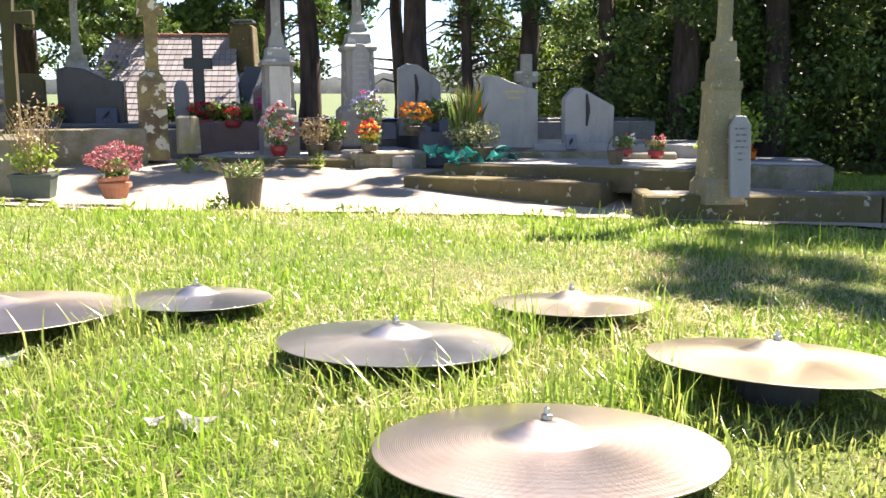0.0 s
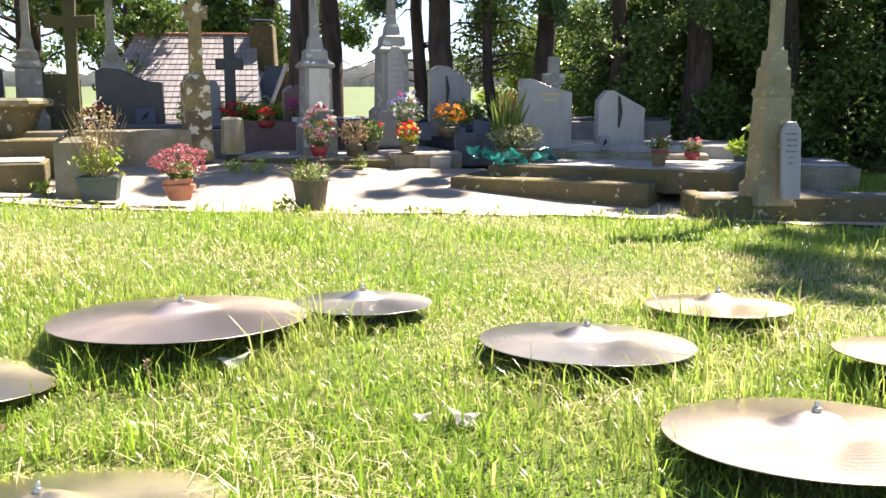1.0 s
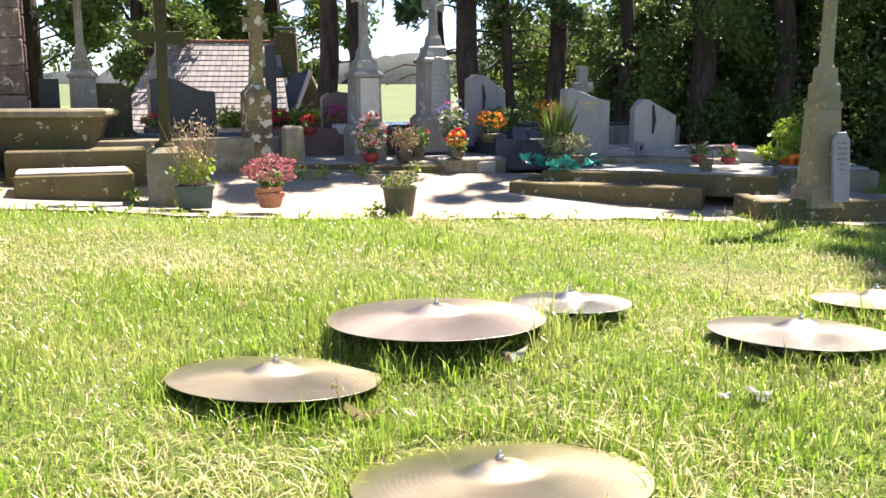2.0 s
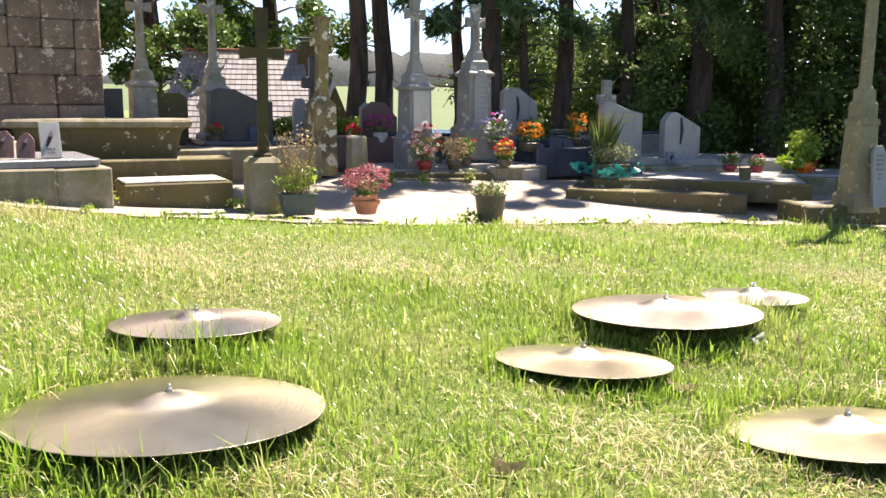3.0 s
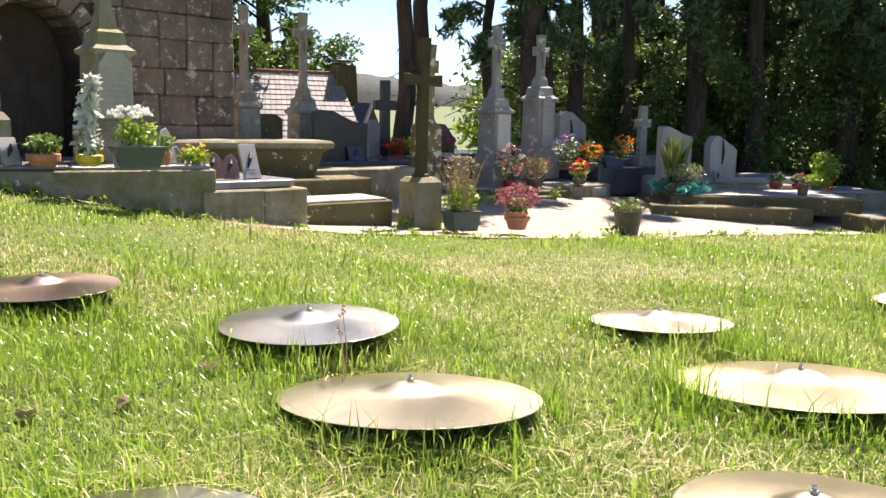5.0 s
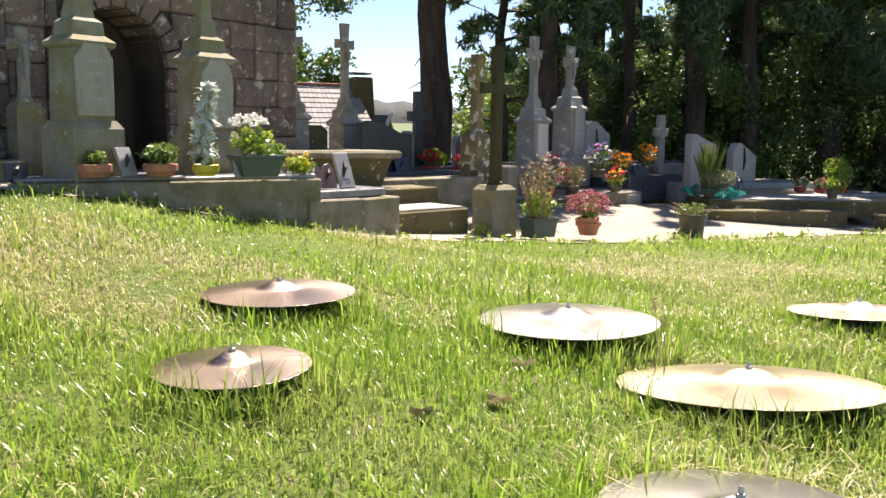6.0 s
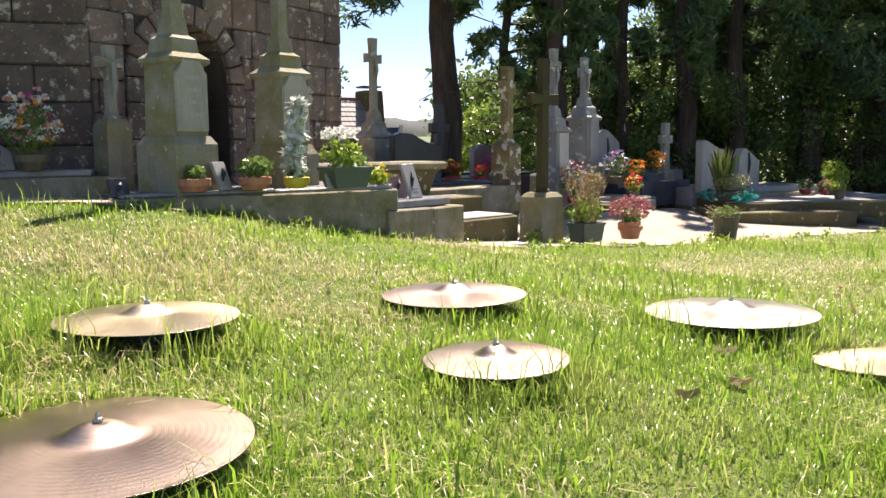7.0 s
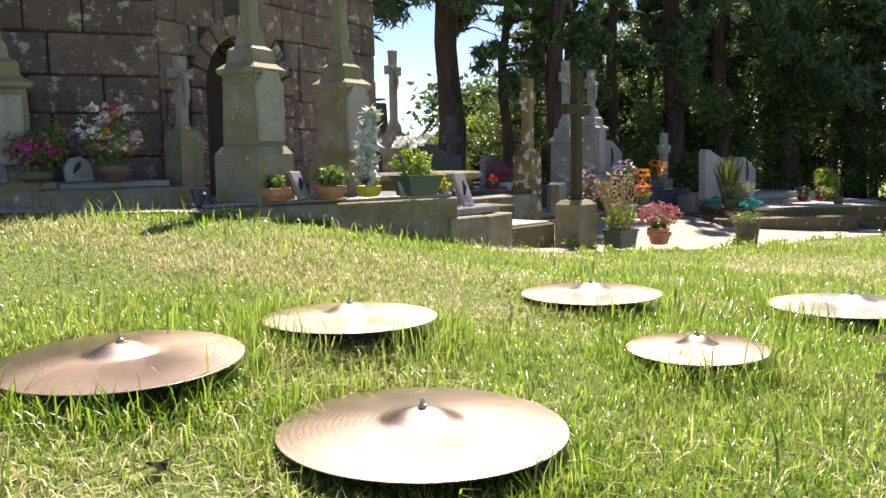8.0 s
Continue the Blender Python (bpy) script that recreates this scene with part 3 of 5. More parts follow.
calvary(3.35, 6.4, 24, 0.25, 0.24, 0.4, 0.19, 0.7, 1.5, 1.34, 0.09, granite, "old granite cross on a flared pedestal by a black slab")
calvary(2.86, 6.13, 22, 0.25, 0.235, 0.43, 0.18, 0.735, 1.5, 1.32, 0.09, granite, "slender old granite cross on a pedestal near the church corner")


def low_cross(x, y, turn, foot, ped_w, ped_z, top, arm, half, w, mat_p, mat_c, label, lean=0.0, ped_name="post"):
    m = thing("stone_cross", pose(x, y, foot, 0, 0, turn), label, "cross", "old stone crosses")
    h = ped_z - foot
    k = ped_w / 2
    part(ped_name, sweep([(k * 1.05, k * 1.05, -0.05), (k * 1.02, k * 1.02, h * 0.3), (k, k, h - 0.03), (k * 0.72, k * 0.72, h)]), mat_p, m)
    part("collar", lathe([(w * 0.95, h - 0.005), (w * 0.9, h + 0.015), (w * 0.55, h + 0.035)], 8), mat_c, m)
    c = small_cross(m, h, top - foot, arm - foot, half, w, w * 0.85, mat_c, 0.2)
    c.rotation_euler = (0, radians(lean), 0)
    return m


moss_cross = low_cross(3.81, 4.63, 14, -0.04, 0.2, 0.32, 1.19, 0.93, 0.13, 0.062, granite_olive, moss_bark_stone, "mossy dark stone cross standing in a square granite post", 0.6)
low_cross(4.17, 5.68, 26, 0.17, 0.165, 0.655, 1.24, 1.08, 0.08, 0.08, lichen_stone, lichen_stone, "old stone cross covered in yellow and white lichen", 1.0, "pedestal")
ped = low_cross(1.11, 4.33, 24, 0.4, 0.13, 0.775, 1.125, 1.045, 0.068, 0.045, granite_olive, granite, "small granite cross with worn relief on a plain pedestal", 0, "pedestal")
figure(ped, 0.645, 0.068, 0.045, granite_pale)


def stump(x, y, z0, z1, r, label):
    m = thing("cut_stone_stump", pose(x, y, z0), label, "stone")
    part("block", lathe([(r * 1.05, -0.03), (r, (z1 - z0) * 0.5), (r * 0.97, z1 - z0 - 0.015), (r * 0.8, z1 - z0)], 6), granite_olive, m)


stump(4.424, 5.609, 0.198, 0.406, 0.077, "short broken granite stump with lichen on the kerb")


def right_column():
    m = thing("calvary_cross", pose(7.44, 4.22, 0.035, 0, 0, 10), "tall stepped granite column of a cross with orange lichen", "cross", "calvary crosses")
    part("plinth", sweep([(0.096, 0.096, -0.029), (0.095, 0.095, 0.067), (0.079, 0.079, 0.091)]), granite_lichen, m)
    part("pedestal", sweep([(0.077, 0.077, 0.091), (0.065, 0.065, 0.497), (0.072, 0.072, 0.511), (0.069, 0.069, 0.540)]), granite_lichen, m)
    part("upper_step", sweep([(0.059, 0.059, 0.540), (0.057, 0.057, 0.630), (0.046, 0.046, 0.649), (0.043, 0.043, 0.721)]), granite_lichen, m)
    part("shaft", lathe([(0.045, 0.721), (0.037, 0.745), (0.034, 1.25), (0.032, 1.7)], 8), granite_lichen, m)
    part("crosshead", cbox(0.4, 0.08, 1.62, 1.72, 0.01), granite_lichen, m)
    p = thing("grave_plaque", pose(7.514, 4.094, 0.043, -7, 0, 8), "leaning pale stone plaque with faded carved lines", "plaque")
    part("slab", plate([(-0.05, 0), (0.045, 0), (0.05, 0.33), (0.025, 0.375), (-0.025, 0.375), (-0.05, 0.33)], -0.012, 0.012), polished_light, p)
    writing(p, 0, -0.0125, 0.16, 0.33, 0.07, 6, kerb_grey)


right_column()


# ---- graves ----
def slab_grave(m, rows, label, name="grave"):
    """A grave of stacked slabs: rows of (x0, y0, x1, y1, z0, z1, material, part name)."""
    g = thing(name, m, label, "grave", "graves")
    for x0, y0, x1, y1, z0, z1, mat, nm in rows:
        part(nm, box(x0, y0, z0, x1, y1, z1, 0.008, wobble=0.004), mat, g)
    return g


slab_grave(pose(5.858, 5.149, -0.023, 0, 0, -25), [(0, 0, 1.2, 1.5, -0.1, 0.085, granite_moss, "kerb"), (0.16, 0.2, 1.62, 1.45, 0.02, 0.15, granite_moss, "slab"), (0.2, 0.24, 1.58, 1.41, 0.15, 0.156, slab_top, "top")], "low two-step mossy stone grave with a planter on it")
slab_grave(pose(7.09, 4.157, -0.006), [(0, 0, 1.1, 0.09, -0.15, 0.052, granite_moss, "kerb"), (1.11, 0.005, 2.9, 0.09, -0.15, 0.05, granite_moss, "kerb"), (0, 0.091, 0.08, 0.36, -0.15, 0.05, granite_moss, "kerb"), (0.081, 0.091, 2.9, 0.36, -0.15, 0.04, kerb_grey, "gravel_bed")], "long grey stone kerb round a gravel grave bed")
slab_grave(pose(1.06, 3.77, 0.01, 0, 0, 10), [(0, 0, 1.46, 1.0, 0.1, 0.395, kerb_stone, "kerb"), (0.02, 0.02, 0.75, 0.95, 0.395, 0.42, polished_grey, "slab"), (0.755, 0.02, 1.44, 0.95, 0.395, 0.419, polished_grey, "slab")], "long low concrete grave with dark granite cover slabs")
slab_grave(pose(2.43, 3.99, -0.012, 0, 0, 24), [(0, 0, 0.36, 0.9, -0.05, 0.3, kerb_stone, "kerb"), (0.364, 0, 0.645, 0.9, -0.05, 0.298, kerb_stone, "kerb"), (-0.02, 0.06, 0.6, 0.84, 0.3, 0.35, polished_grey, "slab")], "concrete grave box with a grey granite cover slab")
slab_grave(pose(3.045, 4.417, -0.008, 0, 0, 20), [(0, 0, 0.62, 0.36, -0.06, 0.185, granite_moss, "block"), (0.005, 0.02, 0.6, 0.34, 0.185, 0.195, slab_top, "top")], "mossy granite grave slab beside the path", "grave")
slab_grave(pose(2.836, 4.795, -0.005, 0, 0, 18), [(0, 0, 0.8, 0.3, 0.0, 0.29, granite_moss, "block"), (0.1, 0.3, 1.5, 0.75, 0.05, 0.33, kerb_stone, "ledge")], "rough mossy stone ledge behind the grave slab")
slab_grave(pose(-2.347, 4.67, 0.01, 0, 0, -10), [(0, 0, 3.48, 0.5, 0.1, 0.49, kerb_stone, "kerb"), (0.1, 0.03, 1.6, 0.45, 0.49, 0.525, polished_grey, "slab"), (1.605, 0.03, 2.9, 0.45, 0.49, 0.53, polished_light, "slab"), (2.905, 0.03, 3.38, 0.45, 0.49, 0.525, polished_grey, "slab")], "long grey granite grave along the church wall")
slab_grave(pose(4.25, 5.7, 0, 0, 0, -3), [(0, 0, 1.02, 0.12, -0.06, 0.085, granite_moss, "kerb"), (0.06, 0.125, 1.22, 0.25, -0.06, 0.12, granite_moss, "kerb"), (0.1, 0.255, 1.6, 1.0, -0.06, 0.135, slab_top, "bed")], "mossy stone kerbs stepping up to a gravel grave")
slab_grave(pose(5.45, 5.78, -0.045, 0, 0, 20), [(0, 0, 0.52, 0.05, 0.0, 0.205, kerb_stone, "kerb"), (0.0, 0.055, 0.52, 0.8, 0.0, 0.212, polished_light, "slab")], "pale grey kerb of a flowered grave")
slab_grave(pose(5.886, 6.079, 0.053, 0, 0, 14), [(0, 0, 0.75, 1.0, 0.0, 0.235, polished_blue, "slab"), (0.05, 0.3, 0.7, 0.9, 0.235, 0.29, polished_blue, "step")], "dark blue granite grave covered with flower pots")
slab_grave(pose(6.296, 5.706, -0.011, 0, 0, -10), [(0.1, 0.06, 1.25, 0.5, 0.0, 0.185, kerb_stone, "kerb"), (0, 0.25, 1.5, 1.0, 0.0, 0.235, polished_light, "slab")], "pale granite grave with two upright stones")
slab_grave(pose(7.514, 5.434, -0.024, 0, 0, -12), [(0, 0.05, 0.9, 0.75, -0.05, 0.13, kerb_stone, "kerb"), (0.05, 0.1, 0.85, 0.7, 0.13, 0.15, polished_light, "slab")], "low pale grave with wrapped flowers at its end")
slab_grave(pose(3.32, 5.701, -0.012, 0, 0, 18), [(0, 0, 1.0, 0.8, 0.0, 0.33, kerb_grey, "kerb"), (0.02, 0.02, 0.98, 0.78, 0.33, 0.365, polished_blue, "slab")], "dark polished grave beneath a black headstone")
slab_grave(pose(3.943, 6.427, 0.023, 0, 0, 18), [(0, 0, 1.3, 0.8, 0.0, 0.33, polished_rose, "slab")], "dark rose granite grave with red flowers")
slab_grave(pose(4.726, 6.781, 0.015, 0, 0, 16), [(0, 0, 3.2, 0.9, 0.0, 0.33, kerb_grey, "kerb"), (0.05, 0.05, 3.15, 0.85, 0.33, 0.36, polished_blue, "slab")], "far row of dark granite graves beneath the trees")


def sarcophagus():
    """A long stone basin with sloping sides and a moulded rim."""
    m = thing("sarcophagus", pose(2.757, 5.251, 0.188, 0, 0, 8), "long mossy stone basin with sloping sides and a moulded rim", "sarcophagus")
    part("basin", sweep([(0.36, 0.12, 0.0), (0.44, 0.16, 0.08), (0.5, 0.2, 0.27), (0.53, 0.22, 0.29)]), granite_moss, m)
    part("rim", sweep([(0.55, 0.235, 0.29), (0.56, 0.245, 0.305), (0.56, 0.245, 0.325), (0.54, 0.23, 0.34)]), kerb_stone, m)
    part("foot", cbox(0.5, 0.2, -0.2, 0.0, 0.01), granite_moss, m)


sarcophagus()


def headstone(x, y, z, turn, outline, thick, mat, label, rows=0, rows_at=None, deco=None, letters=gilt):
    m = thing("headstone", pose(x, y, z, 0, 0, turn), label, "headstone", "headstones")
    body = part("stone", plate(outline, -thick / 2, thick / 2, 0.005), mat, m)
    xs = [p[0] for p in outline]
    zs = [p[1] for p in outline]
    if rows:
        cx, z0, z1, w = rows_at
        writing(body, cx, -thick / 2 - 0.001, z0, z1, w, rows, letters)
    if deco:
        cx, z0, z1 = deco
        bm = tube([(cx, -thick / 2 - 0.004, z0), (cx + 0.008, -thick / 2 - 0.007, (z0 + z1) / 2), (cx - 0.004, -thick / 2 - 0.004, z1)], [0.006, 0.014, 0.007], 6)
        part("ornament", bm, black_rubber, body, "dark bronze plant ornament")
    return m


headstone(6.505, 5.885, 0.189, 14, [(-0.19, 0), (0.18, 0), (0.18, 0.385), (0.1, 0.4), (0.0, 0.43), (-0.1, 0.47), (-0.17, 0.475), (-0.19, 0.46)], 0.07, polished_light, "pale granite headstone with a wavy top and gilt lines", 2, (0.02, 0.31, 0.39, 0.16))
headstone(7.021, 5.943, 0.185, 12, [(-0.17, 0), (0.17, 0), (0.17, 0.28), (-0.06, 0.4), (-0.11, 0.4), (-0.17, 0.33)], 0.08, polished_light, "pale granite headstone with a slanted top and a dark ornament", 0, None, (-0.02, 0.15, 0.36))
headstone(5.835, 6.587, 0.248, 14, [(-0.15, 0), (0.17, 0), (0.17, 0.4), (0.0, 0.52), (-0.09, 0.53), (-0.15, 0.49)], 0.08, polished_grey, "grey granite headstone with a rounded shoulder", 0, None, (-0.02, 0.25, 0.45))
headstone(3.58, 6.1, 0.3, 8, [(-0.22, 0), (0.23, 0), (0.23, 0.34), (0.12, 0.35), (0.03, 0.39), (-0.05, 0.43), (-0.16, 0.44), (-0.22, 0.42)], 0.08, polished_black, "black polished headstone with a curved top")
headstone(4.675, 6.917, 0.306, 18, [(-0.16, 0), (0.17, 0), (0.17, 0.2), (0.06, 0.33), (-0.05, 0.34), (-0.16, 0.27)], 0.06, polished_rose, "dark red granite headstone with a peaked top")
headstone(4.566, 6.89, 0.299, 18, [(-0.05, 0), (0.05, 0), (0.05, 0.3), (0, 0.34), (-0.05, 0.3)], 0.06, polished_grey, "narrow grey granite stele beside red flowers")


def block_cross(x, y, z, turn, w, h, half, mat, label):
    m = thing("granite_cross", pose(x, y, z, 0, 0, turn), label, "cross")
    part("shaft", cbox(w, w * 0.7, 0, h, 0.006, 0.92), mat, m)
    part("arm", box(-half, -w * 0.33, h * 0.62, half, w * 0.33, h * 0.62 + w * 0.95, 0.006), mat, m)
    part("foot", cbox(w * 1.7, w * 1.3, -0.1, 0.06, 0.006), mat, m)


block_cross(6.641, 6.659, 0.299, 12, 0.088, 0.548, 0.088, granite, "rough granite cross at the edge of the wood")
block_cross(4.128, 6.768, 0.332, 16, 0.089, 0.677, 0.107, polished_black, "black polished granite cross on a dark grave")
headstone(4, 6.719, 0.307, 16, [(-0.05, 0), (0.06, 0), (0.06, 0.3), (0.03, 0.36), (-0.02, 0.36), (-0.05, 0.3)], 0.08, polished_grey, "grey granite pillar beside the black cross")
headstone(3, 6.246, 0.301, 20, [(-0.16, 0), (0.16, 0), (0.16, 0.36), (0.1, 0.4), (-0.12, 0.4), (-0.16, 0.34)], 0.1, granite_moss, "weathered broad old stone with a mossy face")
headstone(2.661, 5.982, 0.307, 20, [(-0.05, 0), (0.08, 0), (0.08, 0.42), (-0.05, 0.42)], 0.08, polished_black, "dark upright stone by the old cross")


# ---- pots and flowers ----
def pot(m, r, h, mat, rim=0.012, taper=0.72, n=20):
    p = part("pot", lathe([(r * taper, 0), (r * (taper + 0.02), 0.004), (r * 0.96, h - 0.035), (r * 1.05, h - 0.034), (r * 1.06, h - 0.004), (r * 0.98, h), (r * 0.9, h - 0.003), (r * 0.86, h - 0.02)], n, cap=True), mat, m)
    part("soil", lathe([(r * 0.8, h - 0.03), (r * 0.86, h - 0.012), (r * 0.4, h - 0.004)], 14), earth, p)
    return p


def flower_heads(parent, centres, r, mat, count=14, name="blossom"):
    """Blossoms of many petals."""
    pts = []
    for c in centres:
        d = rng.normal(size=(count, 3))
        d /= np.linalg.norm(d, axis=1, keepdims=True)
        d[:, 2] = np.abs(d[:, 2])
        pts.append(np.asarray(c) + d * r * rng.uniform(0.4, 1.0, size=(count, 1)))
    return tagged(leaves(name, np.concatenate(pts), r * 0.9, mat, parent), kind="stuff")


def stems(parent, n, r0, r1, z0, z1, mat, name="stalk", w=0.0025):
    bm = bmesh.new()
    for _ in range(n):
        a, b = random.uniform(0, 6.28), random.uniform(0, 6.28)
        p = (r0 * math.cos(a), r0 * math.sin(a), z0)
        z = random.uniform(z0 + (z1 - z0) * 0.6, z1)
        q = (p[0] + r1 * math.cos(b) * 0.5, p[1] + r1 * math.sin(b) * 0.5, z0 + (z - z0) * 0.6)
        e = (p[0] + r1 * math.cos(b), p[1] + r1 * math.sin(b), z)
        tube([p, q, e], [w, w * 0.8, w * 0.4], 4, bm=bm)
    return tagged(part(name, bm, mat, parent), kind="stuff")


def potted(x, y, z, r, h, mat, label, kind, size=0.1, flower=None, n=400, green=leaf_pot, tall=0.0, leaf=0.022, turn=0, extra=None):
    """A pot with a plant: 'mum' ball, 'bush', 'mixed' or 'bowl'."""
    m = thing("potted_plant", pose(x, y, z, 0, 0, turn), label, "plant", "grave flowers")
    pot(m, r, h, mat)
    if kind == "mum":
        leaves("foliage", clump_points(n, (0, 0, h + size * 0.45), (size * 0.8, size * 0.8, size * 0.5)), leaf, green, m)
        c = clump_points(int(n * 0.5), (0, 0, h + size * 0.6), (size, size, size * 0.62), 0.85)
        c = c[c[:, 2] > h + size * 0.3]
        flower_heads(m, c, 0.013, flower, 9)
    else:
        leaves("foliage", clump_points(n, (0, 0, h + size * 0.5 + tall * 0.4), (size, size, size * 0.55 + tall * 0.5), 0.2), leaf, green, m, 0, 1.6)
        if tall:
            stems(m, 14, r * 0.4, size * 0.8, h - 0.01, h + size + tall, green)
        for mat_f, k, rr in ([(flower, 12, 0.014)] if flower else []) + (extra or []):
            c = clump_points(k, (0, 0, h + size * 0.75 + tall * 0.5), (size * 0.9, size * 0.9, size * 0.5 + tall * 0.5), 0.8)
            flower_heads(m, c, rr, mat_f, 12)
    return m


# terracotta pots on the path's edge, one set in the other
mum = thing("potted_plant", pose(4.419, 4.461, -0.009), "round pink chrysanthemum in two stacked terracotta pots", "plant", "grave flowers")
part("pot", lathe([(0.055, 0), (0.058, 0.004), (0.074, 0.058), (0.084, 0.06), (0.086, 0.082), (0.078, 0.086), (0.07, 0.08)], 22), terracotta, mum)
inner = part("inner_pot", lathe([(0.06, 0.07), (0.066, 0.088), (0.078, 0.092), (0.079, 0.112), (0.07, 0.115), (0.064, 0.108)], 22), terracotta, mum, "paler tilted terracotta pot rim")
inner.rotation_euler = (0, radians(-5), 0)
leaves("foliage", clump_points(500, (0, 0, 0.155), (0.075, 0.075, 0.05)), 0.022, leaf_pot, mum)
cc = clump_points(330, (0, 0, 0.2), (0.135, 0.135, 0.082), 0.8)
flower_heads(mum, cc[cc[:, 2] > 0.145], 0.014, pet_rose, 9)

dark_pot = thing("potted_plant", pose(5.143, 4.308, -0.043), "weedy dark plastic pot with straggling dry stems", "plant", "grave flowers")
part("pot", lathe([(0.07, 0), (0.072, 0.005), (0.092, 0.15), (0.098, 0.152), (0.098, 0.162), (0.088, 0.162), (0.085, 0.15)], 22), pot_dark, dark_pot)
part("soil", lathe([(0.084, 0.14), (0.04, 0.152)], 14), earth, dark_pot)
leaves("foliage", clump_points(160, (0, 0, 0.19), (0.13, 0.11, 0.05), 0.1), 0.02, leaf_pot, dark_pot, 0.3, 1.8)
stems(dark_pot, 26, 0.05, 0.15, 0.15, 0.25, leaf_dry)
leaves("weeds", clump_points(90, (-0.12, -0.02, 0.03), (0.09, 0.05, 0.05), 0.1), 0.03, leaf_bright, dark_pot)

trough = thing("planter", pose(4.016, 4.412, -0.003, 0, 0, 12), "dark green planter with a tall dry plant before a post", "plant", "grave flowers")
part("trough", sweep([(0.085, 0.06, 0), (0.1, 0.072, 0.11), (0.106, 0.078, 0.112), (0.106, 0.078, 0.125)]), pot_green, trough)
part("soil", cbox(0.18, 0.12, 0.12, 0.128, 0), earth, trough)
stems(trough, 34, 0.06, 0.12, 0.12, 0.5, leaf_dry, "dry_stalk", 0.003)
leaves("foliage", clump_points(260, (0, 0, 0.2), (0.13, 0.1, 0.09), 0.1), 0.024, leaf_bright, trough, 0, 1.6)
leaves("dry_leaves", clump_points(260, (0, 0, 0.36), (0.13, 0.11, 0.16), 0.1), 0.016, leaf_dry, trough, 0, 1.6)

# planter on the mossy grave
planter = thing("flower_arrangement", pose(6.268, 5.38, 0.128), "grassy shrub arrangement with a torn teal wrapping", "plant", "grave flowers")
part("pot", lathe([(0.1, 0), (0.13, 0.09), (0.12, 0.095)], 18), pot_dark, planter)
leaves("foliage", clump_points(1500, (0.0, 0, 0.17), (0.17, 0.14, 0.09), 0.1), 0.018, blade_material("leaf_heather", [(0, (0.16, 0.2, 0.07)), (0.6, (0.28, 0.3, 0.14)), (1, (0.45, 0.43, 0.25))]), planter)
bm = bmesh.new()
for k in range(46):
    a, r = random.uniform(0, 6.28), random.uniform(0.16, 0.25)
    c = Vector((r * 1.1 * math.cos(a), r * 0.9 * math.sin(a), random.uniform(0.015, 0.085)))
    vs = [bm.verts.new(c + Vector((random.uniform(-0.06, 0.06), random.uniform(-0.06, 0.06), random.uniform(-0.04, 0.04)))) for _ in range(4)]
    bm.faces.new(vs)
bmesh.ops.solidify(bm, geom=bm.faces[:], thickness=0.003)
part("wrapping", bm, teal_foil, planter, "crumpled teal plastic wrapping")


def grass_tuft(parent, cx, cy, n, h, spread, mat, name="grass_plume", w=0.006):
    a = rng.uniform(0, 6.28, n)
    lean = rng.uniform(0, spread, n)
    hh = h * rng.uniform(0.6, 1.0, n)
    base = np.stack([cx + rng.normal(0, 0.02, n), cy + rng.normal(0, 0.02, n), np.full(n, 0.06)], 1)
    d = np.stack([np.cos(a), np.sin(a), np.zeros(n)], 1)
    side = np.stack([-np.sin(a), np.cos(a), np.zeros(n)], 1) * w
    mid = base + d * (lean * 0.35)[:, None] + np.array([0, 0, 1]) * (hh * 0.6)[:, None]
    top = base + d * lean[:, None] + np.array([0, 0, 1]) * hh[:, None]
    v = np.stack([base - side, base + side, mid + side * 0.7, top, mid - side * 0.7], 1).reshape(-1, 3)
    return tagged(mesh_object(name, v, np.arange(5 * n).reshape(-1, 5), mat, parent), kind="stuff")


grass_tuft(planter, -0.06, 0.05, 130, 0.42, 0.12, leaf_pot)
grass_tuft(planter, -0.05, 0.06, 45, 0.46, 0.1, leaf_dry, "dry_plume", 0.004)

basket = thing("flower_basket", pose(7.061, 4.913, 0.144), "small brown basket with a thin handle", "basket", "grave flowers")
part("basket", lathe([(0.035, 0), (0.045, 0.07), (0.048, 0.075), (0.04, 0.07)], 14), pot_dark, basket)
part("handle", tube([(0.045 * math.cos(t), 0, 0.07 + 0.09 * math.sin(t)) for t in np.linspace(0, math.pi, 9)], [0.003] * 9, 5), pot_dark, basket)

potted(7.177, 5.37, 0.161, 0.05, 0.05, pot_red, "white and red flowers in a small pot", "bush", 0.075, pet_white, 160, extra=[(pet_red, 8, 0.014)])
potted(7.362, 5.322, 0.154, 0.045, 0.05, pot_red, "small pot of red and pink flowers", "bush", 0.065, pet_pink, 140, extra=[(pet_red, 10, 0.014)])
potted(7.742, 5.522, 0.116, 0.05, 0.05, pot_green, "low green leafy plant in a pot", "bush", 0.1, None, 220, leaf_bright, leaf=0.035)
wrapped = potted(7.952, 5.676, 0.11, 0.06, 0.09, orange_foil, "yellow-green shrub wrapped in orange paper", "bush", 0.14, None, 420, leaf_bright, 0.14, 0.03)
bm = bmesh.new()
for k in range(14):
    a = random.uniform(0, 6.28)
    c = Vector((0.08 * math.cos(a), 0.08 * math.sin(a), random.uniform(0.02, 0.1)))
    bm.faces.new([bm.verts.new(c + Vector([random.uniform(-0.05, 0.05) for _ in range(3)])) for _ in range(4)])
bmesh.ops.solidify(bm, geom=bm.faces[:], thickness=0.003)
part("wrapping", bm, orange_foil, wrapped, "crumpled orange wrapping paper")

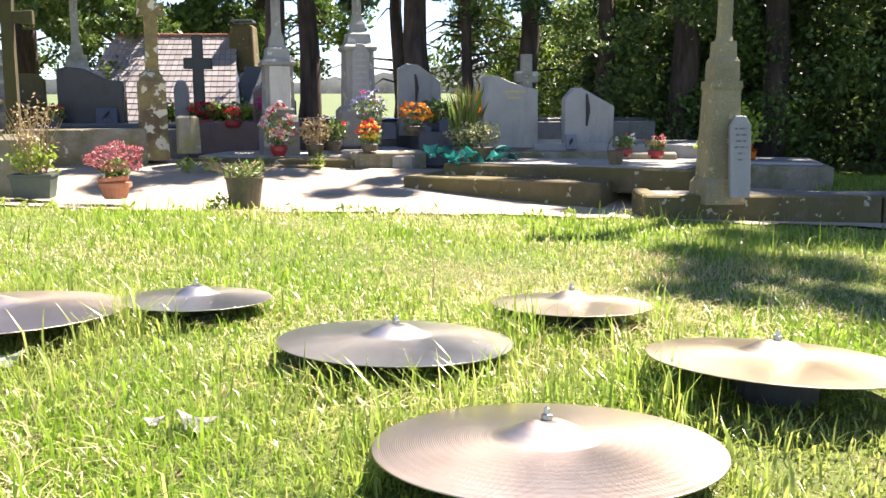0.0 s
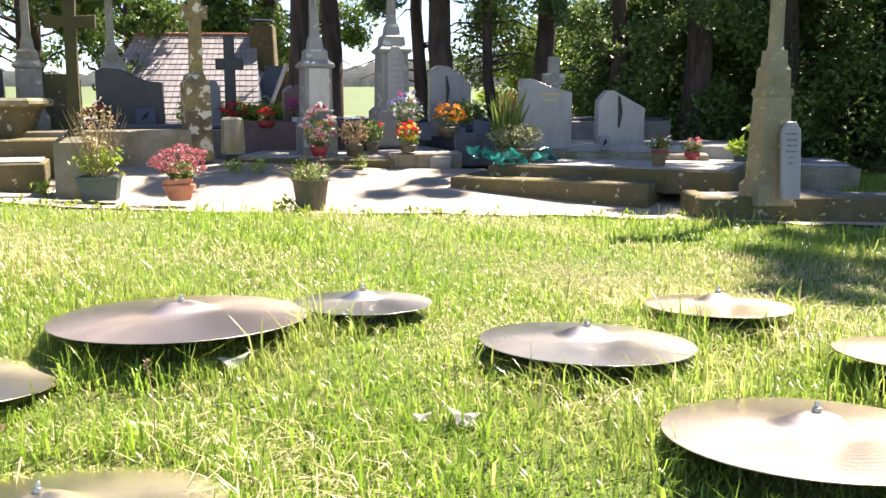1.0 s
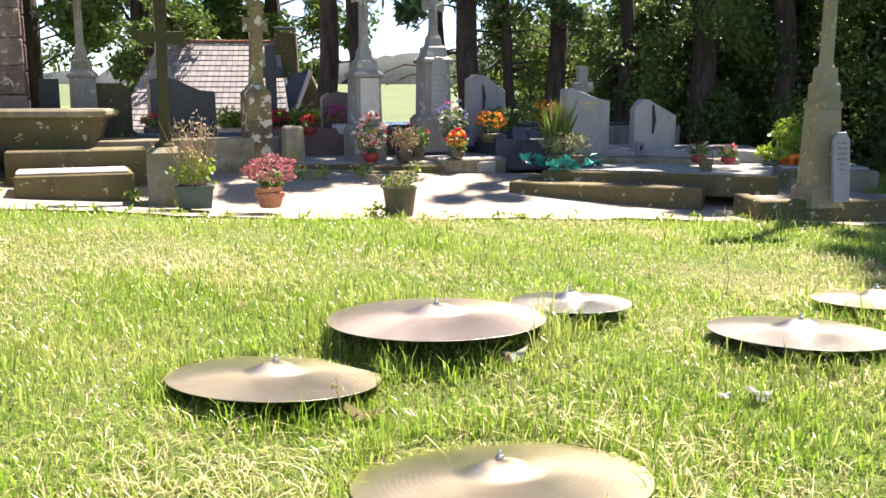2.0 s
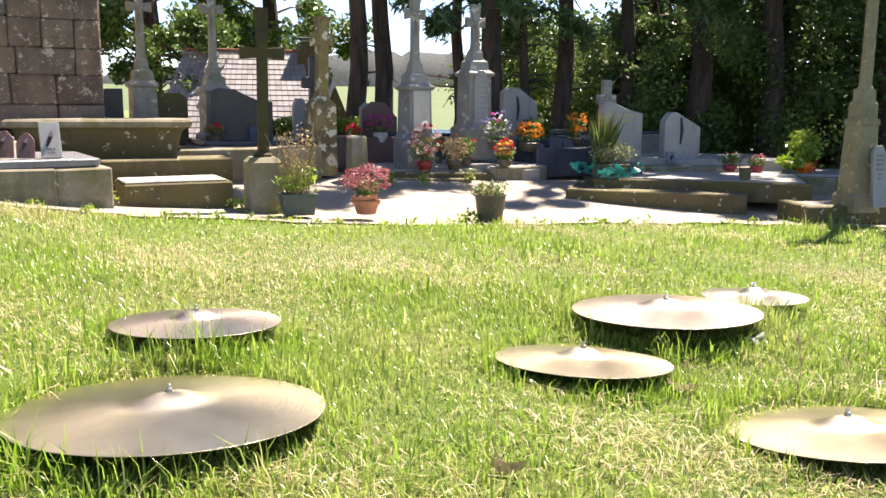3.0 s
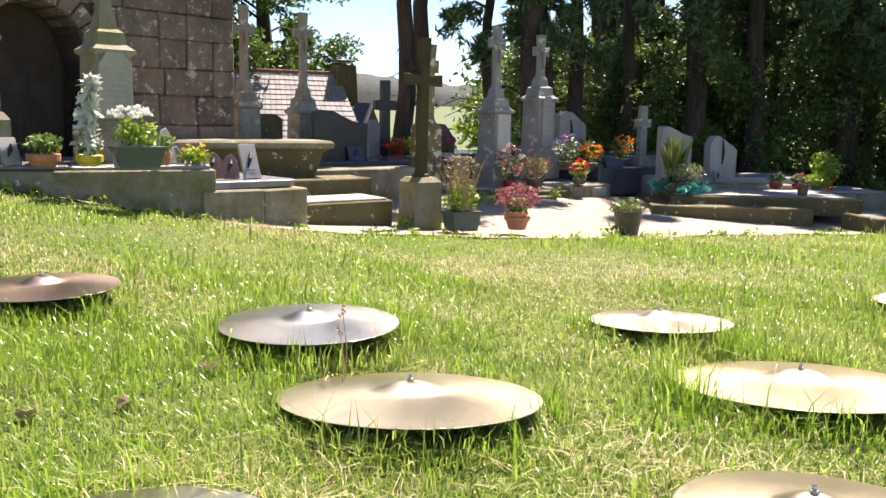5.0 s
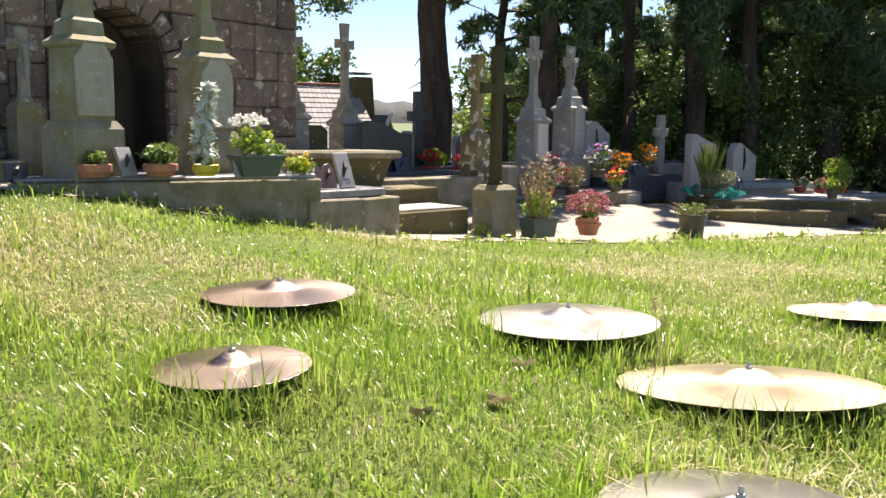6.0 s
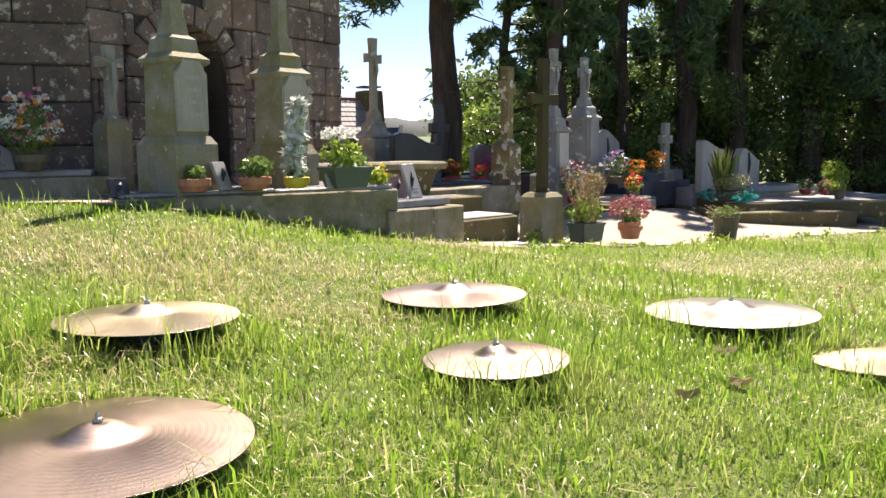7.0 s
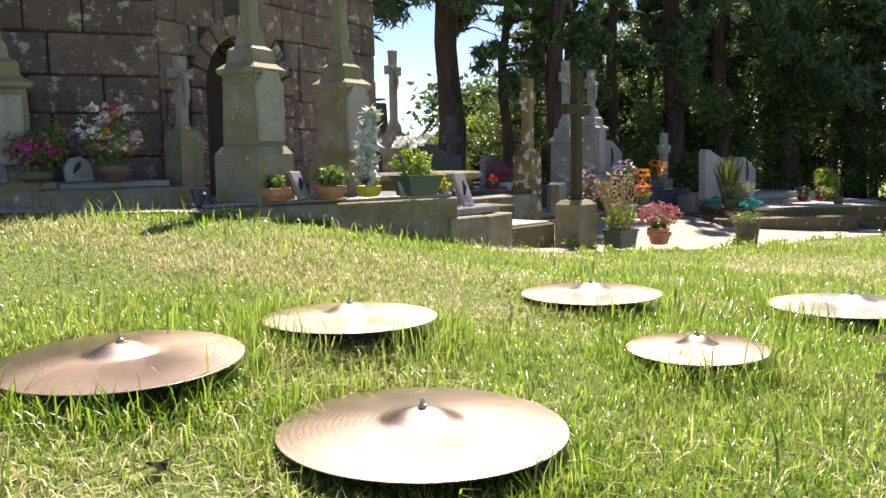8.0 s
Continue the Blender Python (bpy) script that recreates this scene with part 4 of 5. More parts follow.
potted(4.951, 5.867, 0.136, 0.055, 0.07, pot_red, "white and pink flowers in a red pot", "bush", 0.12, pet_white, 220, tall=0.12, extra=[(pet_pink, 30, 0.022), (pet_red, 10, 0.02), (pet_white, 26, 0.022), (pet_yellow, 6, 0.02)])
potted(5.187, 5.916, 0.136, 0.06, 0.08, pot_dark, "dried brown flower arrangement on gravel", "bush", 0.11, None, 260, leaf_dry, 0.08)
potted(5.287, 6.051, 0.165, 0.06, 0.07, pot_dark, "leafy green pot plant with a red bloom", "bush", 0.1, None, 240, leaf_pot, 0.05, extra=[(pet_red, 3, 0.02)])
potted(5.568, 5.839, 0.168, 0.055, 0.05, pot_dark, "red and yellow flowers on a kerb", "bush", 0.08, pet_red, 120, tall=0.05, extra=[(pet_yellow, 22, 0.019), (pet_red, 18, 0.02)])
potted(5.545, 6.061, 0.281, 0.07, 0.07, pot_dark, "blue and white flowers in a dark pot", "bush", 0.13, pet_blue, 200, leaf_dark, 0.06, extra=[(pet_white, 14, 0.018), (pet_blue, 26, 0.02), (pet_magenta, 4, 0.022)])
potted(5.847, 6.185, 0.261, 0.08, 0.07, pot_dark, "mound of orange flowers in a dark bowl", "bush", 0.13, pet_orange, 150, leaf_dark, extra=[(pet_orange, 46, 0.02)])
potted(6.305, 6.432, 0.26, 0.07, 0.1, pot_dark, "tall orange flowers on a dark grave", "bush", 0.12, pet_orange, 160, leaf_dark, 0.06, extra=[(pet_orange, 40, 0.02)])
potted(5.996, 6.515, 0.239, 0.08, 0.1, pot_dark, "dark green bush before a grey stone", "bush", 0.14, None, 420, leaf_dark, 0.04, 0.03)
potted(4.68, 6.71, 0.307, 0.06, 0.08, pot_white, "magenta flowers in a white pot", "bush", 0.12, pet_magenta, 160, extra=[(pet_magenta, 40, 0.02)])
potted(4.192, 6.629, 0.308, 0.07, 0.06, pot_red, "bright red flowers on a dark grave", "bush", 0.1, pet_red, 120, leaf_dark, extra=[(pet_red, 30, 0.02)])
potted(4.442, 6.568, 0.307, 0.06, 0.06, pot_red, "red flowers in a low pot", "bush", 0.07, pet_red, 90, leaf_dark, extra=[(pet_red, 20, 0.018)])
potted(3.396, 5.896, 0.328, 0.05, 0.06, pot_dark, "orange red flowers beside a black headstone", "bush", 0.08, pet_orange, 100, leaf_pot, extra=[(pet_red, 10, 0.015)])
for fx, fy, fl in ((5.67, 6.13, 0.05), (5.93, 6.13, 0.04), (6.08, 6.19, 0.06), (6.20, 6.25, 0.05)):
    p = thing("grave_plaque", pose(fx, fy, 0.235, -18, 0, 14), "small dark engraved granite plaque on a grave", "plaque", "small plaques")
    part("slab", plate([(-fl, 0), (fl, 0), (fl, fl * 2.2), (-fl * 0.5, fl * 2.6), (-fl, fl * 2.2)], -0.01, 0.01), polished_blue, p)

# flowers and plaques on the long grave by the church
LONG_Z = 0.431
potted(1.396, 3.86, LONG_Z, 0.075, 0.06, terracotta, "low terracotta bowl of succulents", "bush", 0.055, None, 200, leaf_pot, leaf=0.02, extra=[(pet_white, 5, 0.008)])
potted(1.685, 3.875, LONG_Z, 0.075, 0.06, terracotta, "terracotta bowl overflowing with green leaves", "bush", 0.085, None, 380, leaf_pot, leaf=0.026)
silver = potted(1.891, 3.878, LONG_Z, 0.06, 0.055, pot_yellow, "tall silvery leaved plant in a yellow pot", "bush", 0.05, None, 90, leaf_pot)
for k in range(5):
    z = 0.1 + 0.075 * k
    leaves("silver_leaves", clump_points(70, (0.01 * k - 0.02, 0, z), (0.075 - 0.007 * k, 0.06, 0.045), 0.1), 0.034, leaf_silver, silver, 0.1, 2.0)
stems(silver, 3, 0.01, 0.03, 0.05, 0.45, leaf_silver, "stalk", 0.004)
trough2 = thing("planter", pose(2.115, 3.792, LONG_Z, 0, 0, 16), "dark green oval planter of white geraniums", "plant", "grave flowers")
part("trough", sweep([(0.09, 0.05, 0), (0.115, 0.065, 0.085), (0.122, 0.072, 0.087), (0.122, 0.072, 0.1)]), pot_green, trough2)
leaves("foliage", clump_points(360, (0, 0.03, 0.16), (0.12, 0.09, 0.08), 0.1), 0.028, leaf_bright, trough2)
flower_heads(trough2, clump_points(16, (0, 0.05, 0.25), (0.13, 0.1, 0.035), 0.3), 0.022, pet_white, 26)
potted(2.394, 4.094, 0.35, 0.045, 0.075, pot_lime, "yellow flowers in a lime green pot", "bush", 0.075, pet_yellow, 180, leaf_bright, 0.02, extra=[(pet_yellow, 8, 0.012)])
potted(2.224, 3.957, LONG_Z, 0.05, 0.07, terracotta, "leafy plant in a plain terracotta pot", "bush", 0.08, None, 160, leaf_pot)
potted(0.737, 4.111, 0.539, 0.07, 0.07, pot_dark, "white and pink bouquet with spiky leaves", "bush", 0.14, pet_white, 300, leaf_pot, 0.1, extra=[(pet_white, 26, 0.026), (pet_pink, 26, 0.022), (pet_orange, 14, 0.02), (pet_magenta, 10, 0.02)])
potted(0.425, 4.157, 0.538, 0.07, 0.05, pot_dark, "dark pink flowers in a low bowl", "bush", 0.11, pet_magenta, 160, leaf_pot, extra=[(pet_rose, 40, 0.024), (pet_magenta, 20, 0.02)])
potted(0.409, 4.268, 0.537, 0.08, 0.08, pot_green, "spreading green shrub behind flowers", "bush", 0.16, None, 520, leaf_pot, leaf=0.024)
potted(0.514, 4.298, 0.538, 0.05, 0.06, pot_green, "upright bright green dwarf conifer", "bush", 0.065, None, 420, leaf_bright, 0.16, 0.02)


def small_plaque(x, y, z, turn, w, h, mat, label, shape="slant", tilt=-22, rows=3):
    m = thing("grave_plaque", pose(x, y, z, tilt, 0, turn), label, "plaque", "small plaques")
    o = {"slant": [(-w / 2, 0), (w / 2, 0), (w / 2, h), (-w / 2, h)], "wave": [(-w / 2, 0), (w / 2, 0), (w / 2, h * 0.7), (w * 0.2, h), (-w * 0.2, h * 0.92), (-w / 2, h * 0.6)], "round": [(w / 2 * math.cos(t), h / 2 + h / 2 * math.sin(t)) for t in np.linspace(-0.45 * math.pi, 1.45 * math.pi, 14)]}[shape]
    slab = part("slab", plate(o, -0.01, 0.01, 0.003), mat, m)
    part("ornament", tube([(-w * 0.2, -0.013, h * 0.3), (0, -0.018, h * 0.55), (w * 0.12, -0.013, h * 0.75)], [0.004, 0.012, 0.004], 6), black_rubber, slab, "dark relief ornament")
    if rows:
        writing(slab, 0, -0.0105, h * 0.1, h * 0.3, w * 0.6, rows)


small_plaque(1.55, 3.879, LONG_Z, 40, 0.09, 0.14, polished_light, "pale grey memorial plaque propped like a book", rows=0)
small_plaque(2.033, 3.753, LONG_Z, 5, 0.055, 0.085, polished_light, "little framed memorial plaque beside a planter", rows=2)
small_plaque(2.281, 4.099, 0.355, 10, 0.14, 0.185, polished_grey, "dark round memorial plaque with a relief", "round")
small_plaque(2.261, 4.054, LONG_Z, 20, 0.08, 0.2, polished_light, "tall narrow memorial plaque with a wavy edge", "wave")
small_plaque(2.496, 4.16, 0.347, 14, 0.105, 0.15, polished_rose, "brown red memorial plaque with a relief", "wave")
small_plaque(2.594, 4.209, 0.343, 14, 0.09, 0.14, polished_rose, "small brown memorial plaque with a curved top", "wave")
small_plaque(2.713, 4.258, 0.337, 24, 0.105, 0.205, polished_light, "leaning pale memorial plaque with a dark relief", rows=2)
small_plaque(0.605, 4.168, 0.537, 18, 0.13, 0.12, polished_light, "pale angled memorial plaque with a dark flower", "wave")
small_plaque(0.275, 4.181, 0.538, 12, 0.09, 0.09, polished_grey, "small dark memorial plaque on a slab", rows=2)
small_plaque(1.08, 3.888, 0.412, 20, 0.09, 0.09, polished_black, "small black engraved plaque at a grave's corner", rows=2)
small_plaque(3.711, 6.026, 0.347, 18, 0.14, 0.12, polished_blue, "dark slanted memorial plaque on a grave", rows=3)
small_plaque(6.904, 5.79, 0.184, 8, 0.07, 0.1, polished_grey, "small framed plaque beside a headstone", rows=1)


# ---- cymbals ----
def cymbal(x, y, nut_z, d, metal, label, spin, lean, way):
    """A cymbal on a short dark support, tilted with the lawn."""
    r = d / 2
    nrm = Vector((math.sin(radians(way)) * math.tan(radians(lean)), math.cos(radians(way)) * math.tan(radians(lean)), 1))
    nrm = (nrm + Vector((random.uniform(-0.015, 0.015), random.uniform(-0.015, 0.015), 0))).normalized()
    q = Vector((0, 0, 1)).rotation_difference(nrm).to_matrix().to_4x4()
    m = thing("cymbal", Matrix.Translation((x, y, nut_z)) @ q @ Matrix.Rotation(spin, 4, "Z"), label, "cymbal", "cymbals on the lawn")
    b = 0.165 * d
    prof = [(0.006 + (b - 0.006) * t, -0.011 - 0.022 * (1 - math.cos(math.pi * t**1.15)) / 2) for t in np.linspace(0, 1, 10)]
    for k in range(1, 11):
        t = k / 10
        prof.append((b + (r - b) * t, -0.033 - 0.0035 * t - 0.0085 * t * t * (d / 0.5)))
    prof.insert(-1, (r - 0.0012, prof[-1][1] + 0.00006))
    under = [(p, z - 0.0018) for p, z in prof[::-1]]
    bm = lathe([(0.006, prof[0][1] - 0.0022)] + under[::-1][1:] + prof[::-1], 72, cap=False)
    part("plate", bm, metal, m, smooth=True)
    rod = part("rod", lathe([(0.0035, -0.09), (0.0035, 0.0)], 8), steel, m)
    part("nut", lathe([(0.006, -0.0115), (0.0075, -0.01), (0.0075, -0.004), (0.0045, -0.003), (0.004, 0.004), (0.002, 0.006)], 8), steel, rod, "small steel nut")
    ground = nut_z - gz(x, y)
    part("support", lathe([(0.07, -ground - 0.03), (0.07, -0.075), (0.02, -0.07), (0.012, -0.045)], 18), black_rubber, m, "black rubber support")


FINISH = {"rose_dim": bronze_rose_dim, "rose": bronze_rose, "gold": bronze_gold, "pale": bronze_pale}
WORDS = {"rose_dim": "rose bronze cymbal, colour darkened against sun glare, lying in tall lawn grass", "rose": "rose bronze cymbal lying level in sunlit grass", "gold": "golden bronze cymbal lying level in sunlit grass", "pale": "pale silvery cymbal lying level in sunlit grass"}
for k, (cx, cy, cz, cd, cm, lean, way) in enumerate(CYMBALS):
    cymbal(cx, cy, cz, cd, FINISH[cm], WORDS[cm], k * 1.7, lean, way)


# ---- house, hedge, far hills ----
def build_house():
    h = thing("house", pose(3.02, 7.36, -0.21, 0, 0, 4), "low house with a pale tiled roof and a stone chimney", "house")
    part("wall", box(-0.3, 0.25, -0.2, 1.15, 2.2, 0.62, 0.004), render_white, h)
    rows, w = 17, 1.5
    v0, v1 = Vector((0, 0.05, 0.5)), Vector((0, 0.85, 1.34))
    bm = bmesh.new()
    vs = [bm.verts.new(p) for p in ((-0.35, 0.06, 0.485), (1.18, 0.06, 0.485), (1.05, 0.86, 1.31), (-0.05, 0.86, 1.31))]
    bm.faces.new(vs)
    far = [bm.verts.new(p) for p in ((-0.35, 1.7, 0.485), (1.18, 1.7, 0.485))]
    bm.faces.new((vs[2], vs[3], far[0], far[1]))
    bm.faces.new((vs[1], vs[2], far[1]))
    bm.faces.new((vs[0], vs[3], far[0]))
    part("roof", bm, slate, h)
    bm = bmesh.new()
    for k in range(rows):
        a, b = k / rows, (k + 1) / rows
        p, q = v0.lerp(v1, a), v0.lerp(v1, b)
        l, rr = -0.35 + 0.3 * a, 1.18 - 0.13 * a
        n = 24
        for i in range(n):
            x0, x1 = l + (rr - l) * (i + 0.04) / n, l + (rr - l) * (i + 0.96) / n
            t = random.uniform(0, 0.004)
            vv = [bm.verts.new(c) for c in ((x0, p.y - 0.003, p.z + 0.011 + t * 0.5), (x1, p.y - 0.003, p.z + 0.011 + t * 0.5), (x1, q.y, q.z + 0.008), (x0, q.y, q.z + 0.008), (x0, p.y, p.z + 0.002), (x1, p.y, p.z + 0.002))]
            bm.faces.new(vv[:4])
            bm.faces.new((vv[4], vv[5], vv[1], vv[0]))
    tagged(part("roof_tiling", bm, roof_mat, h), kind="stuff")
    for i in range(14):
        x = -0.05 + 1.1 * i / 14
        part("ridge_tile", box(x, 0.82, 1.325, x + 0.076, 0.9, 1.352, 0.006), ridge_mat, h)
    part("gable_wall", plate([(1.1, 0.2), (1.55, 0.2), (1.55, 0.55), (1.36, 1.02), (1.22, 0.8), (1.1, 0.5)], 0.62, 1.3, 0), granite_moss, h)
    part("verge", tube([(1.18, 0.58, 0.62), (1.36, 0.58, 1.06)], [0.022, 0.022], 4), render_white, h)
    part("side_roof", plate([(0.98, 0.6), (1.2, 0.6), (1.36, 1.04), (1.18, 1.04)], 0.58, 0.6, 0), slate, h)
    stack = part("chimney", box(1.0, 0.7, 1.0, 1.24, 0.98, 1.42, 0.01, 0.86), granite_moss, h)
    part("chimney_cap", cbox(0.2, 0.2, 1.45, 1.47, 0.004, 1, 1.12, 0.84), slate, stack)


build_house()


def build_hedge(x0, y0, x1, y1, z0, z1, n, label):
    m = thing("hedge", pose(0, 0, 0), label, "hedge")
    t = rng.uniform(0, 1, n)
    c = np.stack([x0 + (x1 - x0) * t, y0 + (y1 - y0) * t, np.full(n, (z0 + z1) / 2)], 1)
    lump = 0.8 + 0.3 * np.sin(t * 31.0)
    c = c + (clump_points(n, (0, 0, 0), (0.1, 0.16, (z1 - z0) / 2), 0.3)) * lump[:, None]
    leaves("foliage", c, 0.035, leaf_bright, m)
    part("twig_core", box(min(x0, x1), min(y0, y1) + 0.02, z0 - 0.1, max(x0, x1), max(y0, y1) + 0.05, (z0 + z1) / 2, 0.01), leaf_dark, m)


build_hedge(3.62, 7.22, 4.62, 7.3, 0.3, 0.52, 3400, "clipped bright green hedge before the house")


# ---- trees ----
def conifer(x, y, z, r, height, crown_from, spread, n_limb, label, lean=(0, 0), bare=4, sprays=70, seed=1):
    """A straight trunk with drooping limbs hung with sprays of needles."""
    rr = random.Random(seed)
    m = thing("conifer_tree", pose(x, y, z), label, "tree", "trees of the wood")
    pts, rad = [], []
    for k in range(12):
        t = k / 11
        pts.append((lean[0] * t * height + 0.03 * math.sin(k * 1.3 + seed), lean[1] * t * height + 0.03 * math.cos(k * 1.7), -0.1 + t * height))
        rad.append(r * (1.25 if k == 0 else 1 - 0.75 * t))
    part("trunk", tube(pts, rad, 14), bark_mat, m, smooth=True)
    limbs = bmesh.new()
    cs = []
    for k in range(n_limb):
        h = crown_from + (height - crown_from) * (k + rr.random()) / n_limb
        a = rr.uniform(0, 6.283)
        l = spread * (1.05 - 0.65 * (h - crown_from) / (height - crown_from)) * rr.uniform(0.6, 1.1)
        d = Vector((math.cos(a), math.sin(a), 0))
        b = Vector((lean[0] * h, lean[1] * h, h))
        p1, p2, p3 = b + d * l * 0.4 + Vector((0, 0, 0.05 * l)), b + d * l * 0.75 - Vector((0, 0, 0.06 * l)), b + d * l - Vector((0, 0, 0.22 * l))
        tube([b, p1, p2, p3], [0.022, 0.016, 0.01, 0.004], 5, bm=limbs)
        for _ in range(sprays):
            t = rr.uniform(0.25, 1.0)
            p = p1.lerp(p2, t * 2) if t < 0.5 else p2.lerp(p3, t * 2 - 1)
            side = Vector((-d.y, d.x, 0)) * rr.uniform(-0.16, 0.16) * (1.3 - t * 0.5) * l
            p = p + side - Vector((0, 0, rr.random() ** 2 * 0.22 * l))
            for _ in range(11):
                cs.append((p.x + rr.gauss(0, 0.035), p.y + rr.gauss(0, 0.035), p.z + rr.gauss(0, 0.028)))
    for k in range(bare):
        h = crown_from * rr.uniform(0.35, 1.0)
        a = rr.uniform(0, 6.283)
        d = Vector((math.cos(a), math.sin(a), 0))
        l = rr.uniform(0.25, 0.7)
        b = Vector((lean[0] * h, lean[1] * h, h))
        tube([b, b + d * l * 0.5 + Vector((0, 0, 0.03)), b + d * l - Vector((0, 0, 0.15 * l))], [0.012, 0.008, 0.003], 4, bm=limbs)
    tagged(part("branchwork", limbs, bark_mat, m), kind="stuff")
    leaves("crown", np.array(cs), 0.038, needle, m, 0.6, 3.4)
    return m


def broadleaf(x, y, z, r, height, crown, n, label, leaf=0.05, mat=None, seed=3, low=0.35):
    """A tapered trunk, forked limbs and a crown of many clumps of leaves."""
    rr = random.Random(seed)
    m = thing("broadleaf_tree", pose(x, y, z), label, "tree", "trees of the wood")
    part("trunk", tube([(0, 0, -0.1), (0.03, 0.02, height * 0.3), (-0.02, 0.03, height * 0.6), (0.02, 0, height * 0.85)], [r * 1.2, r, r * 0.6, r * 0.2], 10), bark_mat, m, smooth=True)
    limbs, cs = bmesh.new(), []
    for k in range(46):
        a, h = rr.uniform(0, 6.283), height * rr.uniform(low, 1.0)
        k1 = math.sin(math.pi * min(1, max(0.08, (h / height - low * 0.6) / (1 - low * 0.6))) ** 0.8)
        l = crown * max(0.25, k1) * rr.uniform(0.55, 1.08)
        d = Vector((math.cos(a), math.sin(a), rr.uniform(0.0, 0.5)))
        b = Vector((0, 0, h * 0.72))
        e = Vector((0, 0, h * 0.8)) + d * l
        tube([b, b.lerp(e, 0.5) + Vector((0, 0, 0.06)), e], [0.02, 0.012, 0.004], 5, bm=limbs)
        q = rr.uniform(0.16, 0.3) * crown
        cs.append(clump_points(n // 46, e, (q, q, q * 0.7), 0.1))
    tagged(part("branchwork", limbs, bark_mat, m), kind="stuff")
    leaves("crown", np.concatenate(cs), leaf, mat or leaf_broad, m, 0.15, 1.3)
    return m


TREE = "tall dark conifer with a bare reddish trunk"
conifer(4.514, 7.562, 0.2, 0.1, 4.6, 1.95, 0.959, 34, TREE, (0.012, 0), 5, 50, 11)
conifer(4.775, 7.78, 0.2, 0.101, 4.6, 2.2, 0.965, 26, TREE, (0.002, 0), 4, 50, 12)
conifer(5.556, 7.978, 0.2, 0.068, 4.4, 1.3, 0.775, 26, "slender conifer with drooping lower branches", (0.004, 0), 8, 38, 13)
conifer(5.781, 7.362, 0.2, 0.112, 4.8, 2.4, 1.027, 18, TREE, (0.0, 0), 5, 50, 14)
conifer(6.282, 7.763, 0.2, 0.055, 3.4, 1.2, 0.735, 20, "leaning conifer with dangling twigs", (-0.12, 0.0), 12, 34, 15)
conifer(6.728, 8.29, 0.15, 0.11, 4.0, 1.7, 0.827, 16, "dense conifer with low hanging branches", (0, 0), 8, 40, 16)
conifer(7.426, 8.33, 0.1, 0.09, 4.6, 1.7, 0.993, 18, "dense conifer with low hanging branches", (0, 0), 8, 40, 17)
conifer(8.075, 7.968, 0.05, 0.133, 6.0, 2.0, 1.15, 24, TREE, (0, 0), 10, 60, 18)
conifer(8.851, 7.904, 0.05, 0.118, 6.0, 2.0, 1.183, 24, TREE, (0, 0), 10, 60, 19)
conifer(10.3, 8, 0.0, 0.155, 7.5, 1.6, 1.637, 40, TREE, (0, 0), 10, 60, 20)
conifer(11.1, 7.5, 0.0, 0.154, 7.5, 1.5, 1.717, 40, TREE, (0, 0), 10, 60, 21)
conifer(11.9, 8.6, 0.0, 0.18, 8.0, 1.2, 1.804, 46, TREE, (0, 0), 8, 60, 22)
conifer(11.0, 6.3, 0.0, 0.168, 8.6, 2.3, 1.955, 58, TREE, (0, 0), 6, 60, 23)
conifer(9.588, 9.026, 0.0, 0.129, 4.0, 0.8, 1.11, 36, TREE, (0, 0), 8, 60, 24)
conifer(8.111, 9.329, 0.0, 0.093, 2.8, 0.6, 0.837, 30, TREE, (0, 0), 8, 60, 25)
broadleaf(2.203, 10.089, 0.2, 0.14, 4.2, 1.5, 24000, "sunlit leafy tree behind the house", 0.06, leaf_broad, 31, 0.2)
broadleaf(0.614, 10.787, 0.2, 0.14, 4.4, 1.6, 16000, "sunlit leafy tree behind the church", 0.06, leaf_broad, 32, 0.2)
broadleaf(3.598, 10.96, 0.2, 0.12, 3.5, 1.2, 24000, "round leafy tree beyond the roof", 0.055, leaf_broad, 33, 0.2)
broadleaf(2.994, 8.38, 0.2, 0.06, 1.6, 0.6, 5200, "leafy shrub beside the house", 0.045, leaf_broad, 34, 0.1)
broadleaf(6.9, 10.6, 0.1, 0.08, 1.3, 0.7, 6000, "pale leafy sapling beyond the trunks", 0.05, leaf_bright, 35, 0.15)
broadleaf(12.092, 5.728, 0.0, 0.12, 2.0, 0.9, 5000, "sunlit leafy shrub at the wood's edge", 0.06, leaf_bright, 36, 0.05)


def undergrowth():
    """Leafy thicket under and behind the conifers."""
    cs, lit = [], []
    for k in range(300):
        t = rng.uniform(0, 1)
        x = 6.3 + 6.7 * t + rng.normal(0, 0.3)
        y = 9.3 - 1.9 * t + rng.normal(0, 0.6)
        if x > 10.3:
            y -= (x - 10.3) * 0.8
        z = rng.uniform(0.0, 1.0) ** 1.1 * min(3.4, 1.6 if x < 8.3 else 1.6 + (x - 8.3) * 0.9)
        q = rng.uniform(0.2, 0.42)
        (lit if rng.uniform() < 0.13 else cs).append(clump_points(420, (x, y, z), (q, q, q * 0.9), 0.1))
    tagged(leaves("undergrowth", np.concatenate(cs), 0.042, leaf_dark, None, 0.2, 1.3), "dark leafy thicket filling the wood", "thicket", kind="stuff")
    tagged(leaves("undergrowth", np.concatenate(lit), 0.042, leaf_broad, None, 0.2, 1.3), "patches of sunlit leaves in the dark wood", "thicket", kind="stuff")


undergrowth()


